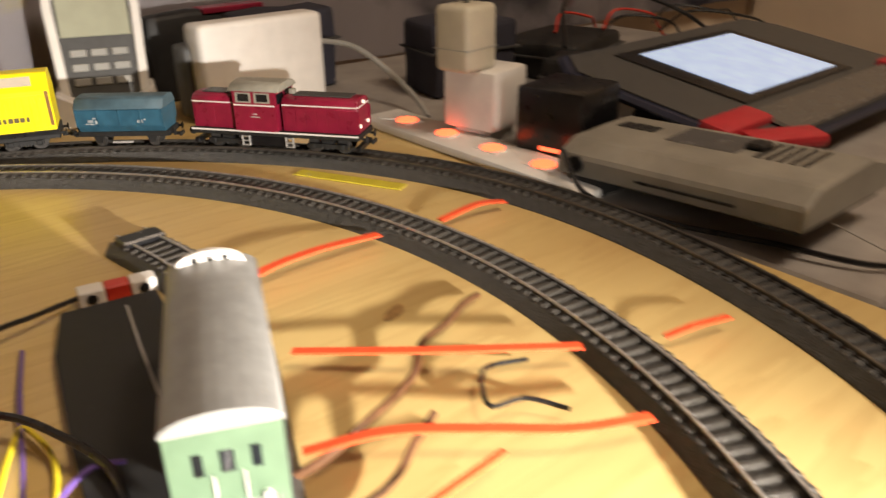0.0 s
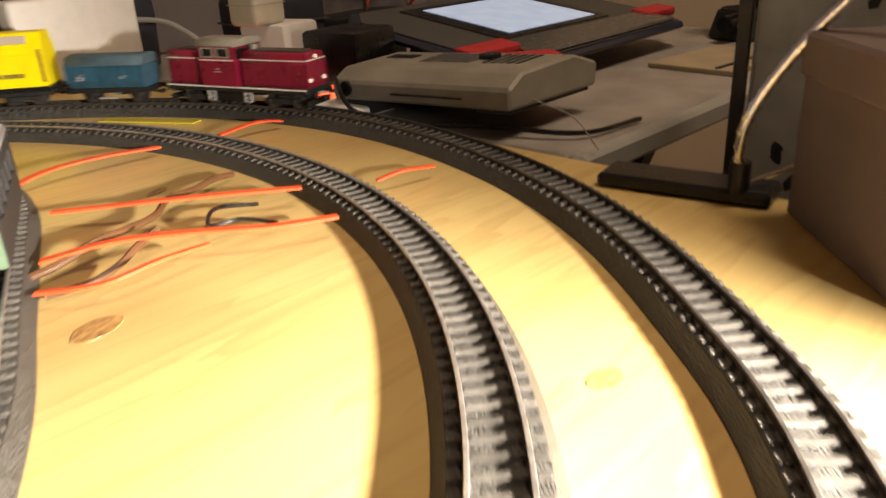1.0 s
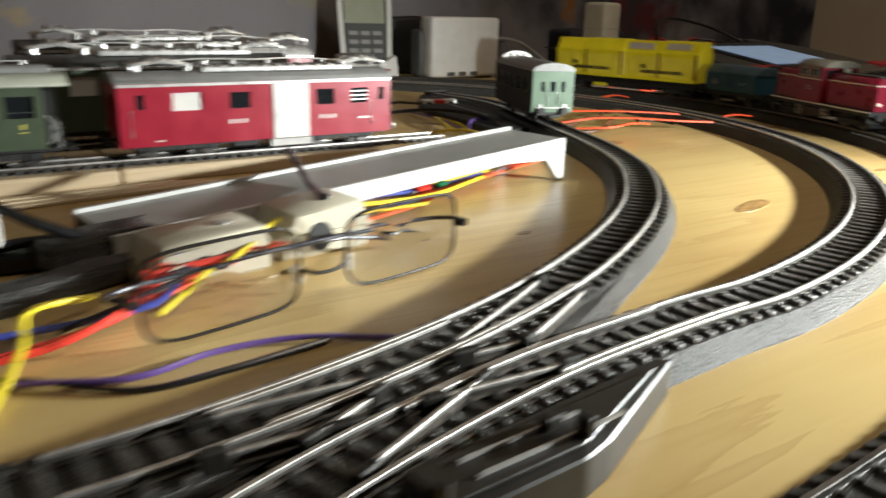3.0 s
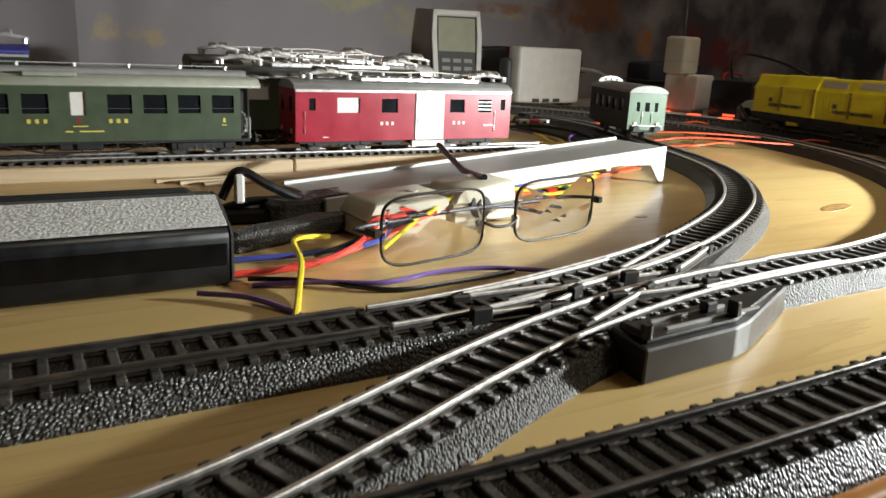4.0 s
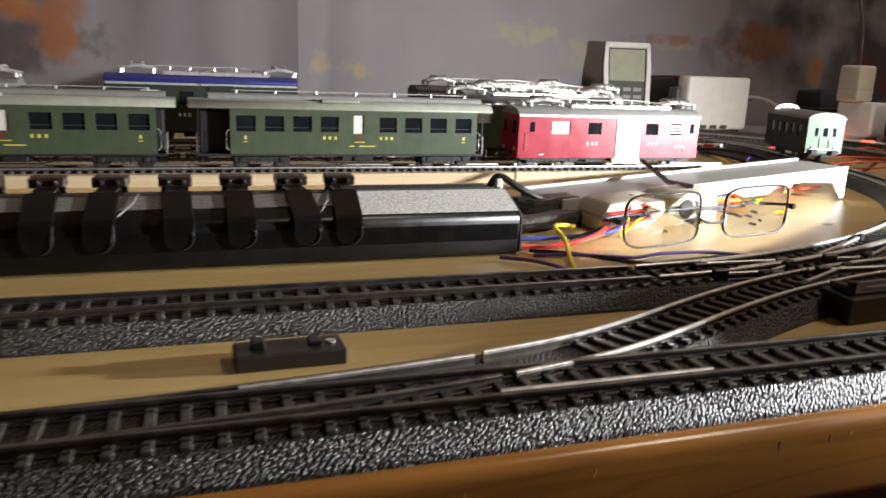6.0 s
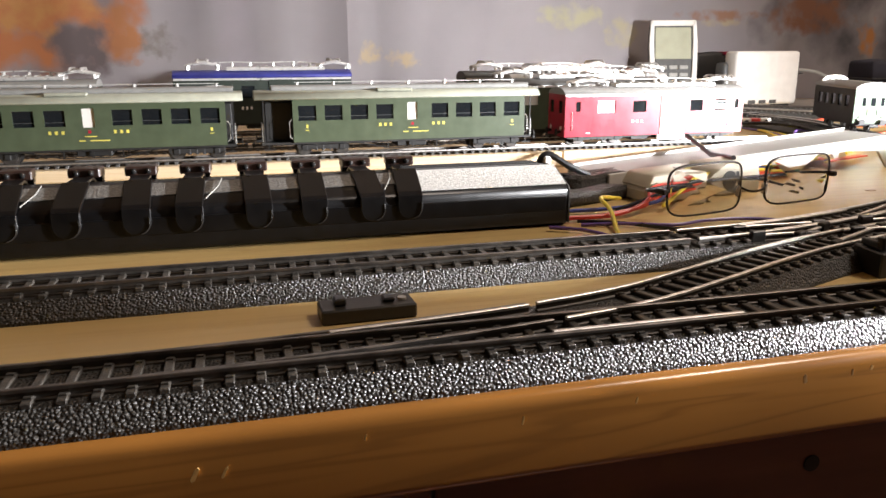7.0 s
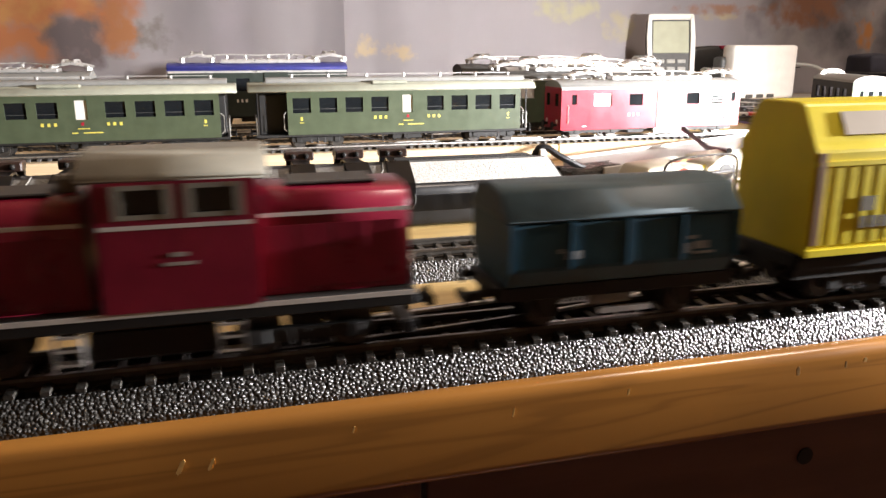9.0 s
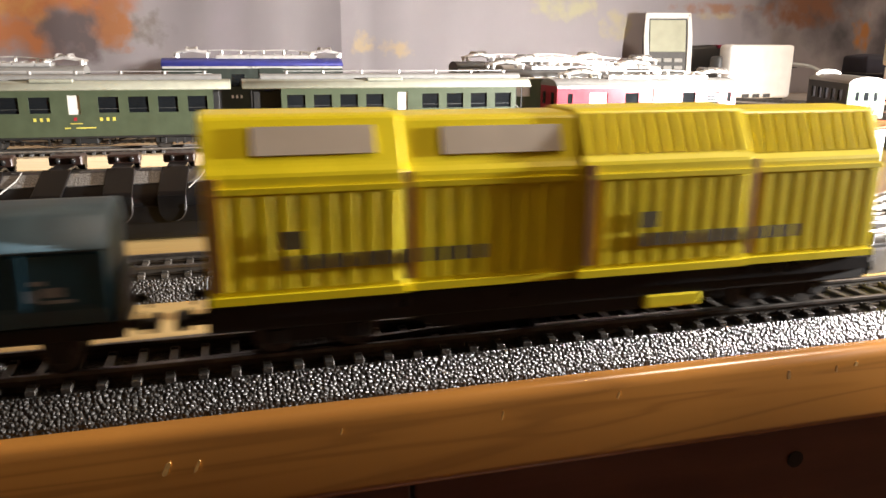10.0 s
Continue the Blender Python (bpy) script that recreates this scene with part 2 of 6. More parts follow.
def part(name, bm, material, parent, label="", smooth=False):
    ob = mesh_object(name, bm, material, smooth)
    ob.parent = parent
    if label:
        ob["label"] = label
    return ob


def thing(name, m, label, category, group="", kind=""):
    ob = new(name)
    ob.empty_display_size = 0.02
    ob.matrix_world = m
    return tagged(ob, label, category, group, kind)


def box(x0, x1, y0, y1, z0, z1, bevel=0.0, bm=None, segments=1):
    bm2 = bmesh.new()
    bmesh.ops.create_cube(bm2, size=1)
    for v in bm2.verts:
        v.co = Vector((x0 if v.co.x < 0 else x1, y0 if v.co.y < 0 else y1, z0 if v.co.z < 0 else z1))
    if bevel:
        bmesh.ops.bevel(bm2, geom=bm2.edges[:], offset=bevel, segments=segments, affect="EDGES", profile=0.5)
    return join(bm, bm2)


def join(bm, bm2):
    if bm is None:
        return bm2
    me = bpy.data.meshes.new("temp")
    bm2.to_mesh(me)
    bm2.free()
    bm.from_mesh(me)
    bpy.data.meshes.remove(me)
    return bm


def cyl(x, y, z0, z1, r, seg=16, bm=None, r2=None, axis="z", bevel=0.0):
    bm2 = bmesh.new()
    bmesh.ops.create_cone(bm2, cap_ends=True, segments=seg, radius1=r, radius2=r if r2 is None else r2, depth=z1 - z0)
    if bevel:
        bmesh.ops.bevel(bm2, geom=[e for e in bm2.edges if len(e.link_faces) == 2 and any(len(f.verts) > 4 for f in e.link_faces)], offset=bevel, segments=2, affect="EDGES")
    if axis == "y":
        bmesh.ops.rotate(bm2, verts=bm2.verts, matrix=Matrix.Rotation(radians(90), 3, "X"))
        bmesh.ops.translate(bm2, verts=bm2.verts, vec=(x, (z0 + z1) / 2, y))
    elif axis == "x":
        bmesh.ops.rotate(bm2, verts=bm2.verts, matrix=Matrix.Rotation(radians(90), 3, "Y"))
        bmesh.ops.translate(bm2, verts=bm2.verts, vec=((z0 + z1) / 2, x, y))
    else:
        bmesh.ops.translate(bm2, verts=bm2.verts, vec=(x, y, (z0 + z1) / 2))
    return join(bm, bm2)


def prism(outline, x0, x1, bm=None, axis="x", bevel=0.0):
    """Outline in the plane across the axis, pushed from x0 to x1."""
    bm2 = bmesh.new()
    place = {"x": lambda a, b, c: (c, a, b), "y": lambda a, b, c: (a, c, b), "z": lambda a, b, c: (a, b, c)}[axis]
    lo = [bm2.verts.new(place(a, b, x0)) for a, b in outline]
    hi = [bm2.verts.new(place(a, b, x1)) for a, b in outline]
    bm2.faces.new(lo)
    bm2.faces.new(hi[::-1])
    n = len(outline)
    for i in range(n):
        bm2.faces.new((lo[i], lo[(i + 1) % n], hi[(i + 1) % n], hi[i]))
    bmesh.ops.recalc_face_normals(bm2, faces=bm2.faces)
    if bevel:
        bmesh.ops.bevel(bm2, geom=bm2.edges[:], offset=bevel, segments=1, affect="EDGES")
    return join(bm, bm2)


def tube(points, r, seg=8, bm=None, flat=None):
    """A round (or flat: width, thickness) cord through the points."""
    pts = [Vector(p) for p in points]
    bm2 = bmesh.new()
    rings = []
    for i, p in enumerate(pts):
        d = (pts[min(i + 1, len(pts) - 1)] - pts[max(i - 1, 0)]).normalized()
        side = d.cross(Vector((0, 0, 1)))
        side = side.normalized() if side.length > 1e-4 else Vector((1, 0, 0))
        up = side.cross(d)
        if flat:
            ring = [bm2.verts.new(p + side * a * flat[0] / 2 + up * b * flat[1] / 2) for a, b in ((-1, -1), (1, -1), (1, 1), (-1, 1))]
        else:
            ring = [bm2.verts.new(p + (side * math.cos(k / seg * math.tau) + up * math.sin(k / seg * math.tau)) * r) for k in range(seg)]
        rings.append(ring)
    n = len(rings[0])
    for a, b in zip(rings, rings[1:]):
        for k in range(n):
            bm2.faces.new((a[k], a[(k + 1) % n], b[(k + 1) % n], b[k]))
    bm2.faces.new(rings[0][::-1])
    bm2.faces.new(rings[-1])
    return join(bm, bm2)


def spline(points, step=0.004):
    """A centripetal curve through the points, in any dimension."""
    p = np.array(points, float)
    q = np.vstack([2 * p[0] - p[1], p, 2 * p[-1] - p[-2]])
    out = []
    for i in range(1, len(q) - 2):
        p0, p1, p2, p3 = q[i - 1:i + 3]
        d1, d2, d3 = (max(1e-6, np.linalg.norm(b - a)) ** 0.5 for a, b in ((p0, p1), (p1, p2), (p2, p3)))
        n = max(2, int(d2 ** 2 / step))
        m1 = ((p1 - p0) / d1 - (p2 - p0) / (d1 + d2) + (p2 - p1) / d2) * d2
        m2 = ((p2 - p1) / d2 - (p3 - p1) / (d2 + d3) + (p3 - p2) / d3) * d2
        for k in range(n):
            t = k / n
            out.append((2 * t ** 3 - 3 * t ** 2 + 1) * p1 + (t ** 3 - 2 * t ** 2 + t) * m1 + (3 * t ** 2 - 2 * t ** 3) * p2 + (t ** 3 - t ** 2) * m2)
    out.append(p[-1])
    return np.array(out)


def normals(c):
    d = np.gradient(c, axis=0)
    d /= np.linalg.norm(d, axis=1)[:, None]
    return np.stack([-d[:, 1], d[:, 0]], 1)


def sweep(c, profile, bm=None, close=True):
    """A cross profile of (offset to the left, height) swept along the flat line c."""
    nn = normals(c)
    bm2 = bmesh.new()
    rings = [[bm2.verts.new((*(p + n * a), z)) for a, z in profile] for p, n in zip(c, nn)]
    k = len(profile)
    for a, b in zip(rings, rings[1:]):
        for i in range(k if close else k - 1):
            bm2.faces.new((a[i], a[(i + 1) % k], b[(i + 1) % k], b[i]))
    bm2.faces.new(rings[0][::-1])
    bm2.faces.new(rings[-1])
    return join(bm, bm2)


def along(c):
    return np.r_[0, np.cumsum(np.linalg.norm(np.diff(c, axis=0), axis=1))]


# ---- setting ----
def backdrop_mat():
    """A scenic printed sheet: grey-violet distance, rust and ochre autumn woods, dark hills to one side."""
    m = mat("scenic_print", (0.43, 0.40, 0.42), 0.6, vary=0.10, scale=5)
    nt = m.node_tree
    b = nt.nodes["Principled BSDF"]
    tc = next(n for n in nt.nodes if n.type == "TEX_COORD")
    base = next(n for n in nt.nodes if n.type == "VALTORGB").outputs["Color"]
    sep = nt.nodes.new("ShaderNodeSeparateXYZ")
    nt.links.new(tc.outputs["Object"], sep.inputs[0])

    def math_node(op, a, b2, clamp=False):
        n = nt.nodes.new("ShaderNodeMath")
        n.operation, n.use_clamp = op, clamp
        for k, v in enumerate((a, b2)):
            if isinstance(v, (int, float)):
                n.inputs[k].default_value = v
            else:
                nt.links.new(v, n.inputs[k])
        return n.outputs[0]

    def noise_node(scale, detail=5, off=0.0):
        mp = nt.nodes.new("ShaderNodeMapping")
        mp.inputs["Location"].default_value = (off, off, off)
        nt.links.new(tc.outputs["Object"], mp.inputs["Vector"])
        n = nt.nodes.new("ShaderNodeTexNoise")
        n.inputs["Scale"].default_value, n.inputs["Detail"].default_value = scale, detail
        nt.links.new(mp.outputs[0], n.inputs["Vector"])
        return n.outputs["Fac"]

    def lay(under, colour, fac):
        n = nt.nodes.new("ShaderNodeMix")
        n.data_type = "RGBA"
        n.inputs[7].default_value = (*colour, 1)
        nt.links.new(under, n.inputs[6])
        nt.links.new(fac, n.inputs[0])
        return n.outputs[2]

    def blot(cx, cz, rx, rz, scale, off):
        """A ragged patch round a place of the sheet."""
        dx = math_node("DIVIDE", math_node("SUBTRACT", sep.outputs[0], cx), rx)
        dz = math_node("DIVIDE", math_node("SUBTRACT", sep.outputs[2], cz), rz)
        d = math_node("ADD", math_node("MULTIPLY", dx, dx), math_node("MULTIPLY", dz, dz))
        ragged = math_node("MULTIPLY", math_node("SUBTRACT", noise_node(scale, 12, off), 0.5), 4.2)
        return math_node("MULTIPLY", math_node("ADD", math_node("SUBTRACT", 0.95, d), ragged), 0.95, True)

    for colour, cx, cz, rx, rz, scale, off in BLOTS:
        base = lay(base, colour, blot(cx, cz, rx, rz, scale, off))
    nt.links.new(base, b.inputs["Base Color"])
    return m


BLOTS = [((0.30, 0.26, 0.27), -0.80, 0.20, 0.34, 0.20, 12, 12.0), ((0.60, 0.24, 0.10), -0.72, 0.16, 0.19, 0.10, 18, 1.0), ((0.64, 0.33, 0.12), -0.70, 0.17, 0.10, 0.06, 34, 13.0), ((0.20, 0.16, 0.16), -0.635, 0.10, 0.055, 0.045, 26, 2.0),
         ((0.56, 0.25, 0.11), -0.575, 0.12, 0.028, 0.06, 40, 3.0), ((0.30, 0.27, 0.25), -0.53, 0.105, 0.03, 0.03, 55, 14.0),
         ((0.56, 0.46, 0.30), -0.200, 0.088, 0.026, 0.020, 60, 4.0), ((0.58, 0.47, 0.30), -0.145, 0.080, 0.030, 0.018, 60, 15.0), ((0.52, 0.50, 0.33), 0.16, 0.150, 0.07, 0.022, 40, 5.0), ((0.50, 0.46, 0.32), 0.255, 0.122, 0.035, 0.026, 45, 16.0),
         ((0.54, 0.47, 0.32), 0.36, 0.130, 0.05, 0.008, 45, 17.0), ((0.54, 0.47, 0.32), 0.46, 0.142, 0.05, 0.008, 45, 18.0), ((0.42, 0.24, 0.16), 0.46, 0.155, 0.09, 0.012, 40, 6.0),
         ((0.09, 0.085, 0.10), 1.00, 0.20, 0.44, 0.34, 8, 7.0), ((0.05, 0.05, 0.075), 1.45, 0.2, 0.25, 0.4, 7, 11.0), ((0.30, 0.14, 0.08), 0.66, 0.16, 0.10, 0.04, 26, 8.0), ((0.60, 0.27, 0.09), 0.795, 0.115, 0.030, 0.040, 40, 19.0), ((0.20, 0.05, 0.06), 0.99, 0.10, 0.12, 0.06, 18, 9.0),
         ((0.47, 0.43, 0.47), -0.42, 0.24, 0.05, 0.3, 9, 10.0)]

TABLE_X = (-1.7, 0.4985)
TABLE_Y = (-0.2372, 0.90)
table = thing("pine_table", pose(0, 0, 0), "varnished pine table top carrying the model railway", "table")
part("board", box(*TABLE_X, TABLE_Y[0] + 0.0262, TABLE_Y[1], -0.0265, 0, 0.001), PINE, table, "varnished pine board with knots", True)
part("edge_strip", box(*TABLE_X, TABLE_Y[0], TABLE_Y[0] + 0.026, -0.0265, -0.0004, 0.0038, segments=4), EDGE_WOOD, table, "worn orange-brown wooden edge strip", True)


def knot(x, y, rx, ry, turn=0):
    bm = bmesh.new()
    n = 22
    ring = [bm.verts.new((rx * math.cos(a) * (1 + 0.22 * noise.noise((x * 50 + math.cos(a), y * 50 + math.sin(a), 0))), ry * math.sin(a) * (1 + 0.22 * noise.noise((math.sin(a) + y * 90, x, 1))), 0.00025)) for a in (k / n * math.tau for k in range(n))]
    bm.faces.new(ring)
    low = [bm.verts.new((v.co.x * 1.05, v.co.y * 1.05, -0.0005)) for v in ring]
    for k in range(n):
        bm.faces.new((ring[k], low[k], low[(k + 1) % n], ring[(k + 1) % n]))
    ob = part("knot", bm, KNOT, table, "dark knot in the wood")
    ob.matrix_basis = pose(x, y, 0, 0, 0, turn)


for k in ((0.208, 0.160, 0.011, 0.007, 20), (0.299, -0.006, 0.0075, 0.005, 0), (0.306, 0.303, 0.009, 0.004, 30), (-0.02, -0.008, 0.004, 0.002, 0), (0.126, -0.0265, 0.020, 0.0055, 15), (-0.13, -0.152, 0.003, 0.0012, 10), (-0.112, -0.145, 0.002, 0.001, 10)):
    knot(*k)
for x, z, w, h, turn in ((-0.262, -0.0062, 0.0016, 0.0042, -8), (-0.437, -0.0105, 0.0016, 0.006, 25), (-0.43, -0.0108, 0.001, 0.005, 25), (-0.352, -0.0075, 0.0006, 0.004, 8), (-0.245, -0.006, 0.0008, 0.003, 0), (-0.15, -0.011, 0.0012, 0.004, -10), (-0.318, -0.0058, 0.0007, 0.003, 12), (-0.238, -0.0052, 0.0014, 0.0022, 20), (-0.395, -0.0064, 0.0005, 0.0026, 15)):
    bm = prism([(-w / 2, -h * 0.4), (0, -h / 2), (w / 2, -h * 0.3), (w * 0.45, h * 0.4), (0, h / 2), (-w * 0.5, h * 0.3)], -0.0004, 0.0003, axis="y")
    ob = part("dent", bm, SCRATCH if turn > 5 else KNOT, table, "pale scratch in the edge" if turn > 5 else "small dent in the edge")
    ob.matrix_basis = pose(x, TABLE_Y[0], z, 0, turn, 0) @ Matrix.Diagonal((0.7, 1, 0.7, 1))

FLOOR_Z = -0.76
tagged(mesh_object("floor", box(-3, 1.6, -3, 0.87, FLOOR_Z - 0.1, FLOOR_Z), DARK_WOOD), "dark wooden floor below the table", "floor", kind="structure")
tagged(mesh_object("wall_back", box(-3, 1.72, 0.91, 1.0, FLOOR_Z, 1.7), WALL), "warm cream painted wall", "wall", kind="structure")
tagged(mesh_object("wall_right", box(1.62, 1.72, -3, 0.91, FLOOR_Z, 1.7), WALL), "warm cream painted wall", "wall", kind="structure")
tagged(mesh_object("wall_left", box(-3.1, -3, -3, 1.0, FLOOR_Z, 1.7), WALL), "plain painted wall", "wall", kind="structure")
tagged(mesh_object("wall_front", box(-3, 1.72, -3.1, -3, FLOOR_Z, 1.7), WALL), "plain painted wall", "wall", kind="structure")
tagged(mesh_object("ceiling", box(-3.1, 1.72, -3.1, 1.0, 1.7, 1.8), WALL), "plain pale ceiling", "ceiling", kind="structure")

bm = bmesh.new()
cols = [(-1.9 + 3.5 * k / 120) for k in range(121)]
rows_z = (0.0, 0.12, 0.3, 0.62)
grid = [[bm.verts.new((x, 0.872 + 0.004 * math.sin(x * 23) + 0.003 * math.sin(x * 61 + 1) - 0.012 * max(0, 1 - abs(x + 0.24) / 0.02) + 0.006 * z, z)) for x in cols] for z in rows_z]
for a, b in zip(grid, grid[1:]):
    for k in range(120):
        bm.faces.new((a[k], a[k + 1], b[k + 1], b[k]))
bmesh.ops.solidify(bm, geom=bm.faces[:], thickness=0.0012)
backdrop = tagged(mesh_object("scenic_backdrop", bm, backdrop_mat(), True), "creased grey-violet scenic backdrop sheet with rust autumn woods behind the table", "backdrop sheet")

apron = thing("table_apron", pose(0, 0, 0), "dark red-brown wooden apron board under the table edge", "board")
part("board", box(-1.6, -0.372, -0.214, -0.196, -0.30, -0.0265, 0.0006), DARK_WOOD, apron)
part("board", box(-0.370, 0.45, -0.212, -0.196, -0.30, -0.0265, 0.0006), DARK_WOOD, apron)
part("bore_hole", cyl(-0.232, -0.053, -0.2126, -0.2122, 0.0032, 20, axis="y"), BLACK_MATT, apron, "dark round bore hole")

# ---- tracks ----
BED_TOP, RAIL_TOP, GAUGE = 0.0072, 0.0108, 0.0165
LINE_OUTER = [(-1.5, -.2145), (-.9, -.2145), (-.5, -.2145), (-.3, -.2145), (-.17, -.2142), (-.09, -.2118), (-.02, -.2060), (.052, -.192), (.14, -.160), (.230, -.115),
              (.304, -.065), (.354, -.011), (.405, .058), (.447, .146), (.472, .25), (.474, .34), (.456, .43), (.42, .51), (.37, .58), (.31, .64), (.24, .69),
              (.16, .725), (.06, .745), (-.1, .75), (-.4, .75), (-1.5, .75)]
LINE_MIDDLE = [(-.47, -.2143), (-.42, -.2123), (-.37, -.2075), (-.33, -.2020), (-.295, -.1940), (-.26, -.1800), (-.22, -.1625), (-.18, -.1480), (-.12, -.1340), (-.05, -.1275)]
LINE_MIDDLE += [(-.057 + .432 * math.cos(a), .303 + .432 * math.sin(a)) for a in (radians(d) for d in range(-84, 73, 6))] + [(.02, .715), (-.1, .70), (-.4, .695), (-1.5, .695)]
LINE_INNER = [(-1.5, -.1245), (-.6, -.1245), (-.3, -.1245), (-.21, -.1225), (-.15, -.112), (-.09, -.094), (-.04, -.072), (.024, -.034), (.07, .004), (.115, .055), (.15, .118), (.178, .19), (.205, .26), (.23, .33), (.24, .40), (.23, .47)]
SLIP_A = [(-.295, -.1940), (-.26, -.1800), (-.215, -.1600), (-.16, -.135), (-.10, -.106), (-.055, -.0815), (-.02, -.061)]
SLIP_B = [(-.27, -.1245), (-.22, -.1248), (-.17, -.1262), (-.11, -.1290), (-.05, -.1275), (0, -.1255)]


def head_profile(off, top=RAIL_TOP):
    w = 0.00076
    return [(off - w, top - 0.0010), (off + w, top - 0.0010), (off + w, top - 0.0002), (off + w - 0.0002, top), (off - w + 0.0002, top), (off - w, top - 0.0002)]


def web_profile(off, top=RAIL_TOP, foot=BED_TOP):
    return [(off - 0.0011, foot), (off + 0.0011, foot), (off + 0.0011, foot + 0.0006), (off + 0.0004, foot + 0.001), (off + 0.0004, top - 0.0010), (off - 0.0004, top - 0.0010), (off - 0.0004, foot + 0.001), (off - 0.0011, foot + 0.0006)]


def lay_rail(name, c, off, parent, label="", metal=None):
    r = part(name, sweep(c, head_profile(off)), metal or RAIL, parent, label)
    # The web below the head is dark brown.
    part("rail_web", sweep(c, web_profile(off)), RAIL_DARK, r, "dark brown rail web")
    return r


def shared_mesh(name, bm, material):
    me = bpy.data.meshes.new(name)
    bm.to_mesh(me)
    bm.free()
    me.materials.append(material)
    return me


def sleeper_bm():
    bm = box(-0.0013, 0.0013, -0.0132, 0.0132, 0, 0.0016, 0.0003)
    for side in (-1, 1):
        for off in (-0.0021, 0.0021):
            box(-0.0009, 0.0009, side * GAUGE / 2 + off - 0.0006, side * GAUGE / 2 + off + 0.0006, 0.0014, 0.0021, bm=bm)
    return bm


SLEEPER_MESH = shared_mesh("sleeper", sleeper_bm(), SLEEPER)
PALE_SLEEPER_MESH = shared_mesh("sleeper", sleeper_bm(), SLEEPER_PALE)


def track(name, points, label, rails=RAIL, spacing=0.0078, lift=0.0, span=None, bed=True, mesh=None, dark_until=-9.0):
    c = spline(points)
    t = thing(name, pose(0, 0, lift), label, "model track", "model railway tracks")
    if bed:
        part("ballast_bed", sweep(c, [(-0.0178, -0.0006), (-0.0178, 0.0010), (-0.0136, BED_TOP), (0.0136, BED_TOP), (0.0178, 0.0010), (0.0178, -0.0006)]), BALLAST, t, "dark grey pebbled plastic ballast")
    for side in (-1, 1):
        # worn marks the stretch left of the limit, laid in the darker metal.
        worn = c[:, 0] < dark_until
        if worn.any() and not worn.all():
            n = int(np.argmin(worn))
            lay_rail("rail", c[:n], side * GAUGE / 2, t, "dark metal rail", RAIL_DIM)
            lay_rail("rail", c[n:] + np.array([0.0004, 0.0]) * (np.arange(len(c) - n) == 0)[:, None], side * GAUGE / 2, t, "nickel silver rail")
        else:
            lay_rail("rail", c, side * GAUGE / 2, t, "dark metal rail" if worn.all() else "nickel silver rail", RAIL_DIM if worn.all() else RAIL)
    s, nn = along(c), normals(c)
    n, k = int(s[-1] / spacing), 0
    for i in range(n):
        a = (i + 0.5) * spacing
        x, y = np.interp(a, s, c[:, 0]), np.interp(a, s, c[:, 1])
        if span and not span(x, y) or k >= 300:
            continue
        k += 1
        nx, ny = np.interp(a, s, nn[:, 0]), np.interp(a, s, nn[:, 1])
        ob = new("sleeper", mesh or SLEEPER_MESH)
        ob.parent = t
        ob.matrix_basis = pose(x, y, BED_TOP - 0.0001, 0, 0, math.degrees(math.atan2(-nx, ny)))
    return t, c


outer, C_OUTER = track("outer_track", LINE_OUTER, "dark ballasted model track of the outer loop", dark_until=9.0, span=lambda x, y: x > -0.75 and not (y > 0.5 and x < 0.1))
middle, C_MIDDLE = track("middle_track", LINE_MIDDLE, "dark ballasted model track of the middle curve", dark_until=-0.33, lift=-0.00025, span=lambda x, y: x > -0.30 and not (y > 0.5 and x < 0.1))
inner, C_INNER = track("inner_track", LINE_INNER, "dark ballasted model track of the inner curve", dark_until=-0.235, lift=0.0002, span=lambda x, y: x > -0.75)
# the slip crossing between the inner and the middle track
crossing = thing("slip_crossing", pose(0, 0, 0.0001), "bright nickel slip crossing between the curved model tracks", "model points", "model railway tracks")
FIXED = [line + normals(line) * side * GAUGE / 2 for line in (C_MIDDLE, C_INNER) for side in (-1, 1)]
FROGS = []
for line in (SLIP_A, SLIP_B):
    c = spline(line, 0.002)
    part("ballast_bed", sweep(c, [(-0.0165, -0.0006), (-0.0165, 0.001), (-0.0135, BED_TOP - 0.0004), (0.0135, BED_TOP - 0.0004), (0.0165, 0.001), (0.0165, -0.0006)]), BALLAST, crossing)
    nn = normals(c)
    for side in (-1, 1):
        # the switch rails are cut wherever another rail runs through them
        mine = c + nn * side * GAUGE / 2
        gap = np.min([np.min(np.hypot(mine[:, None, 0] - o[None, :, 0], mine[:, None, 1] - o[None, :, 1]), axis=1) for o in FIXED], axis=0)
        free, start = gap > 0.0036, None
        for i in range(len(c) + 1):
            if i < len(c) and free[i]:
                start = i if start is None else start
            elif start is not None:
                if i - start > 3:
                    lay_rail("switch_rail", c[start:i], side * GAUGE / 2, crossing)
                    for e in (start, i - 1):
                        if 2 < e < len(c) - 3:
                            FROGS.append((float(mine[e, 0]), float(mine[e, 1]), math.degrees(math.atan2(-nn[e, 0], nn[e, 1]))))
                start = None
for line, off, a, b in ((C_MIDDLE, 0.0065, -.16, -.06), (C_MIDDLE, -0.0065, -.12, -.03), (C_INNER, -0.0065, -.19, -.07), (C_INNER, 0.0065, -.2, -.12), (C_MIDDLE, 0.0065, -.40, -.33), (C_OUTER, -0.0065, -.34, -.27)):
    c = line[(line[:, 0] > a) & (line[:, 0] < b) & (line[:, 1] < 0)]
    lay_rail("guard_rail", c, off, crossing)
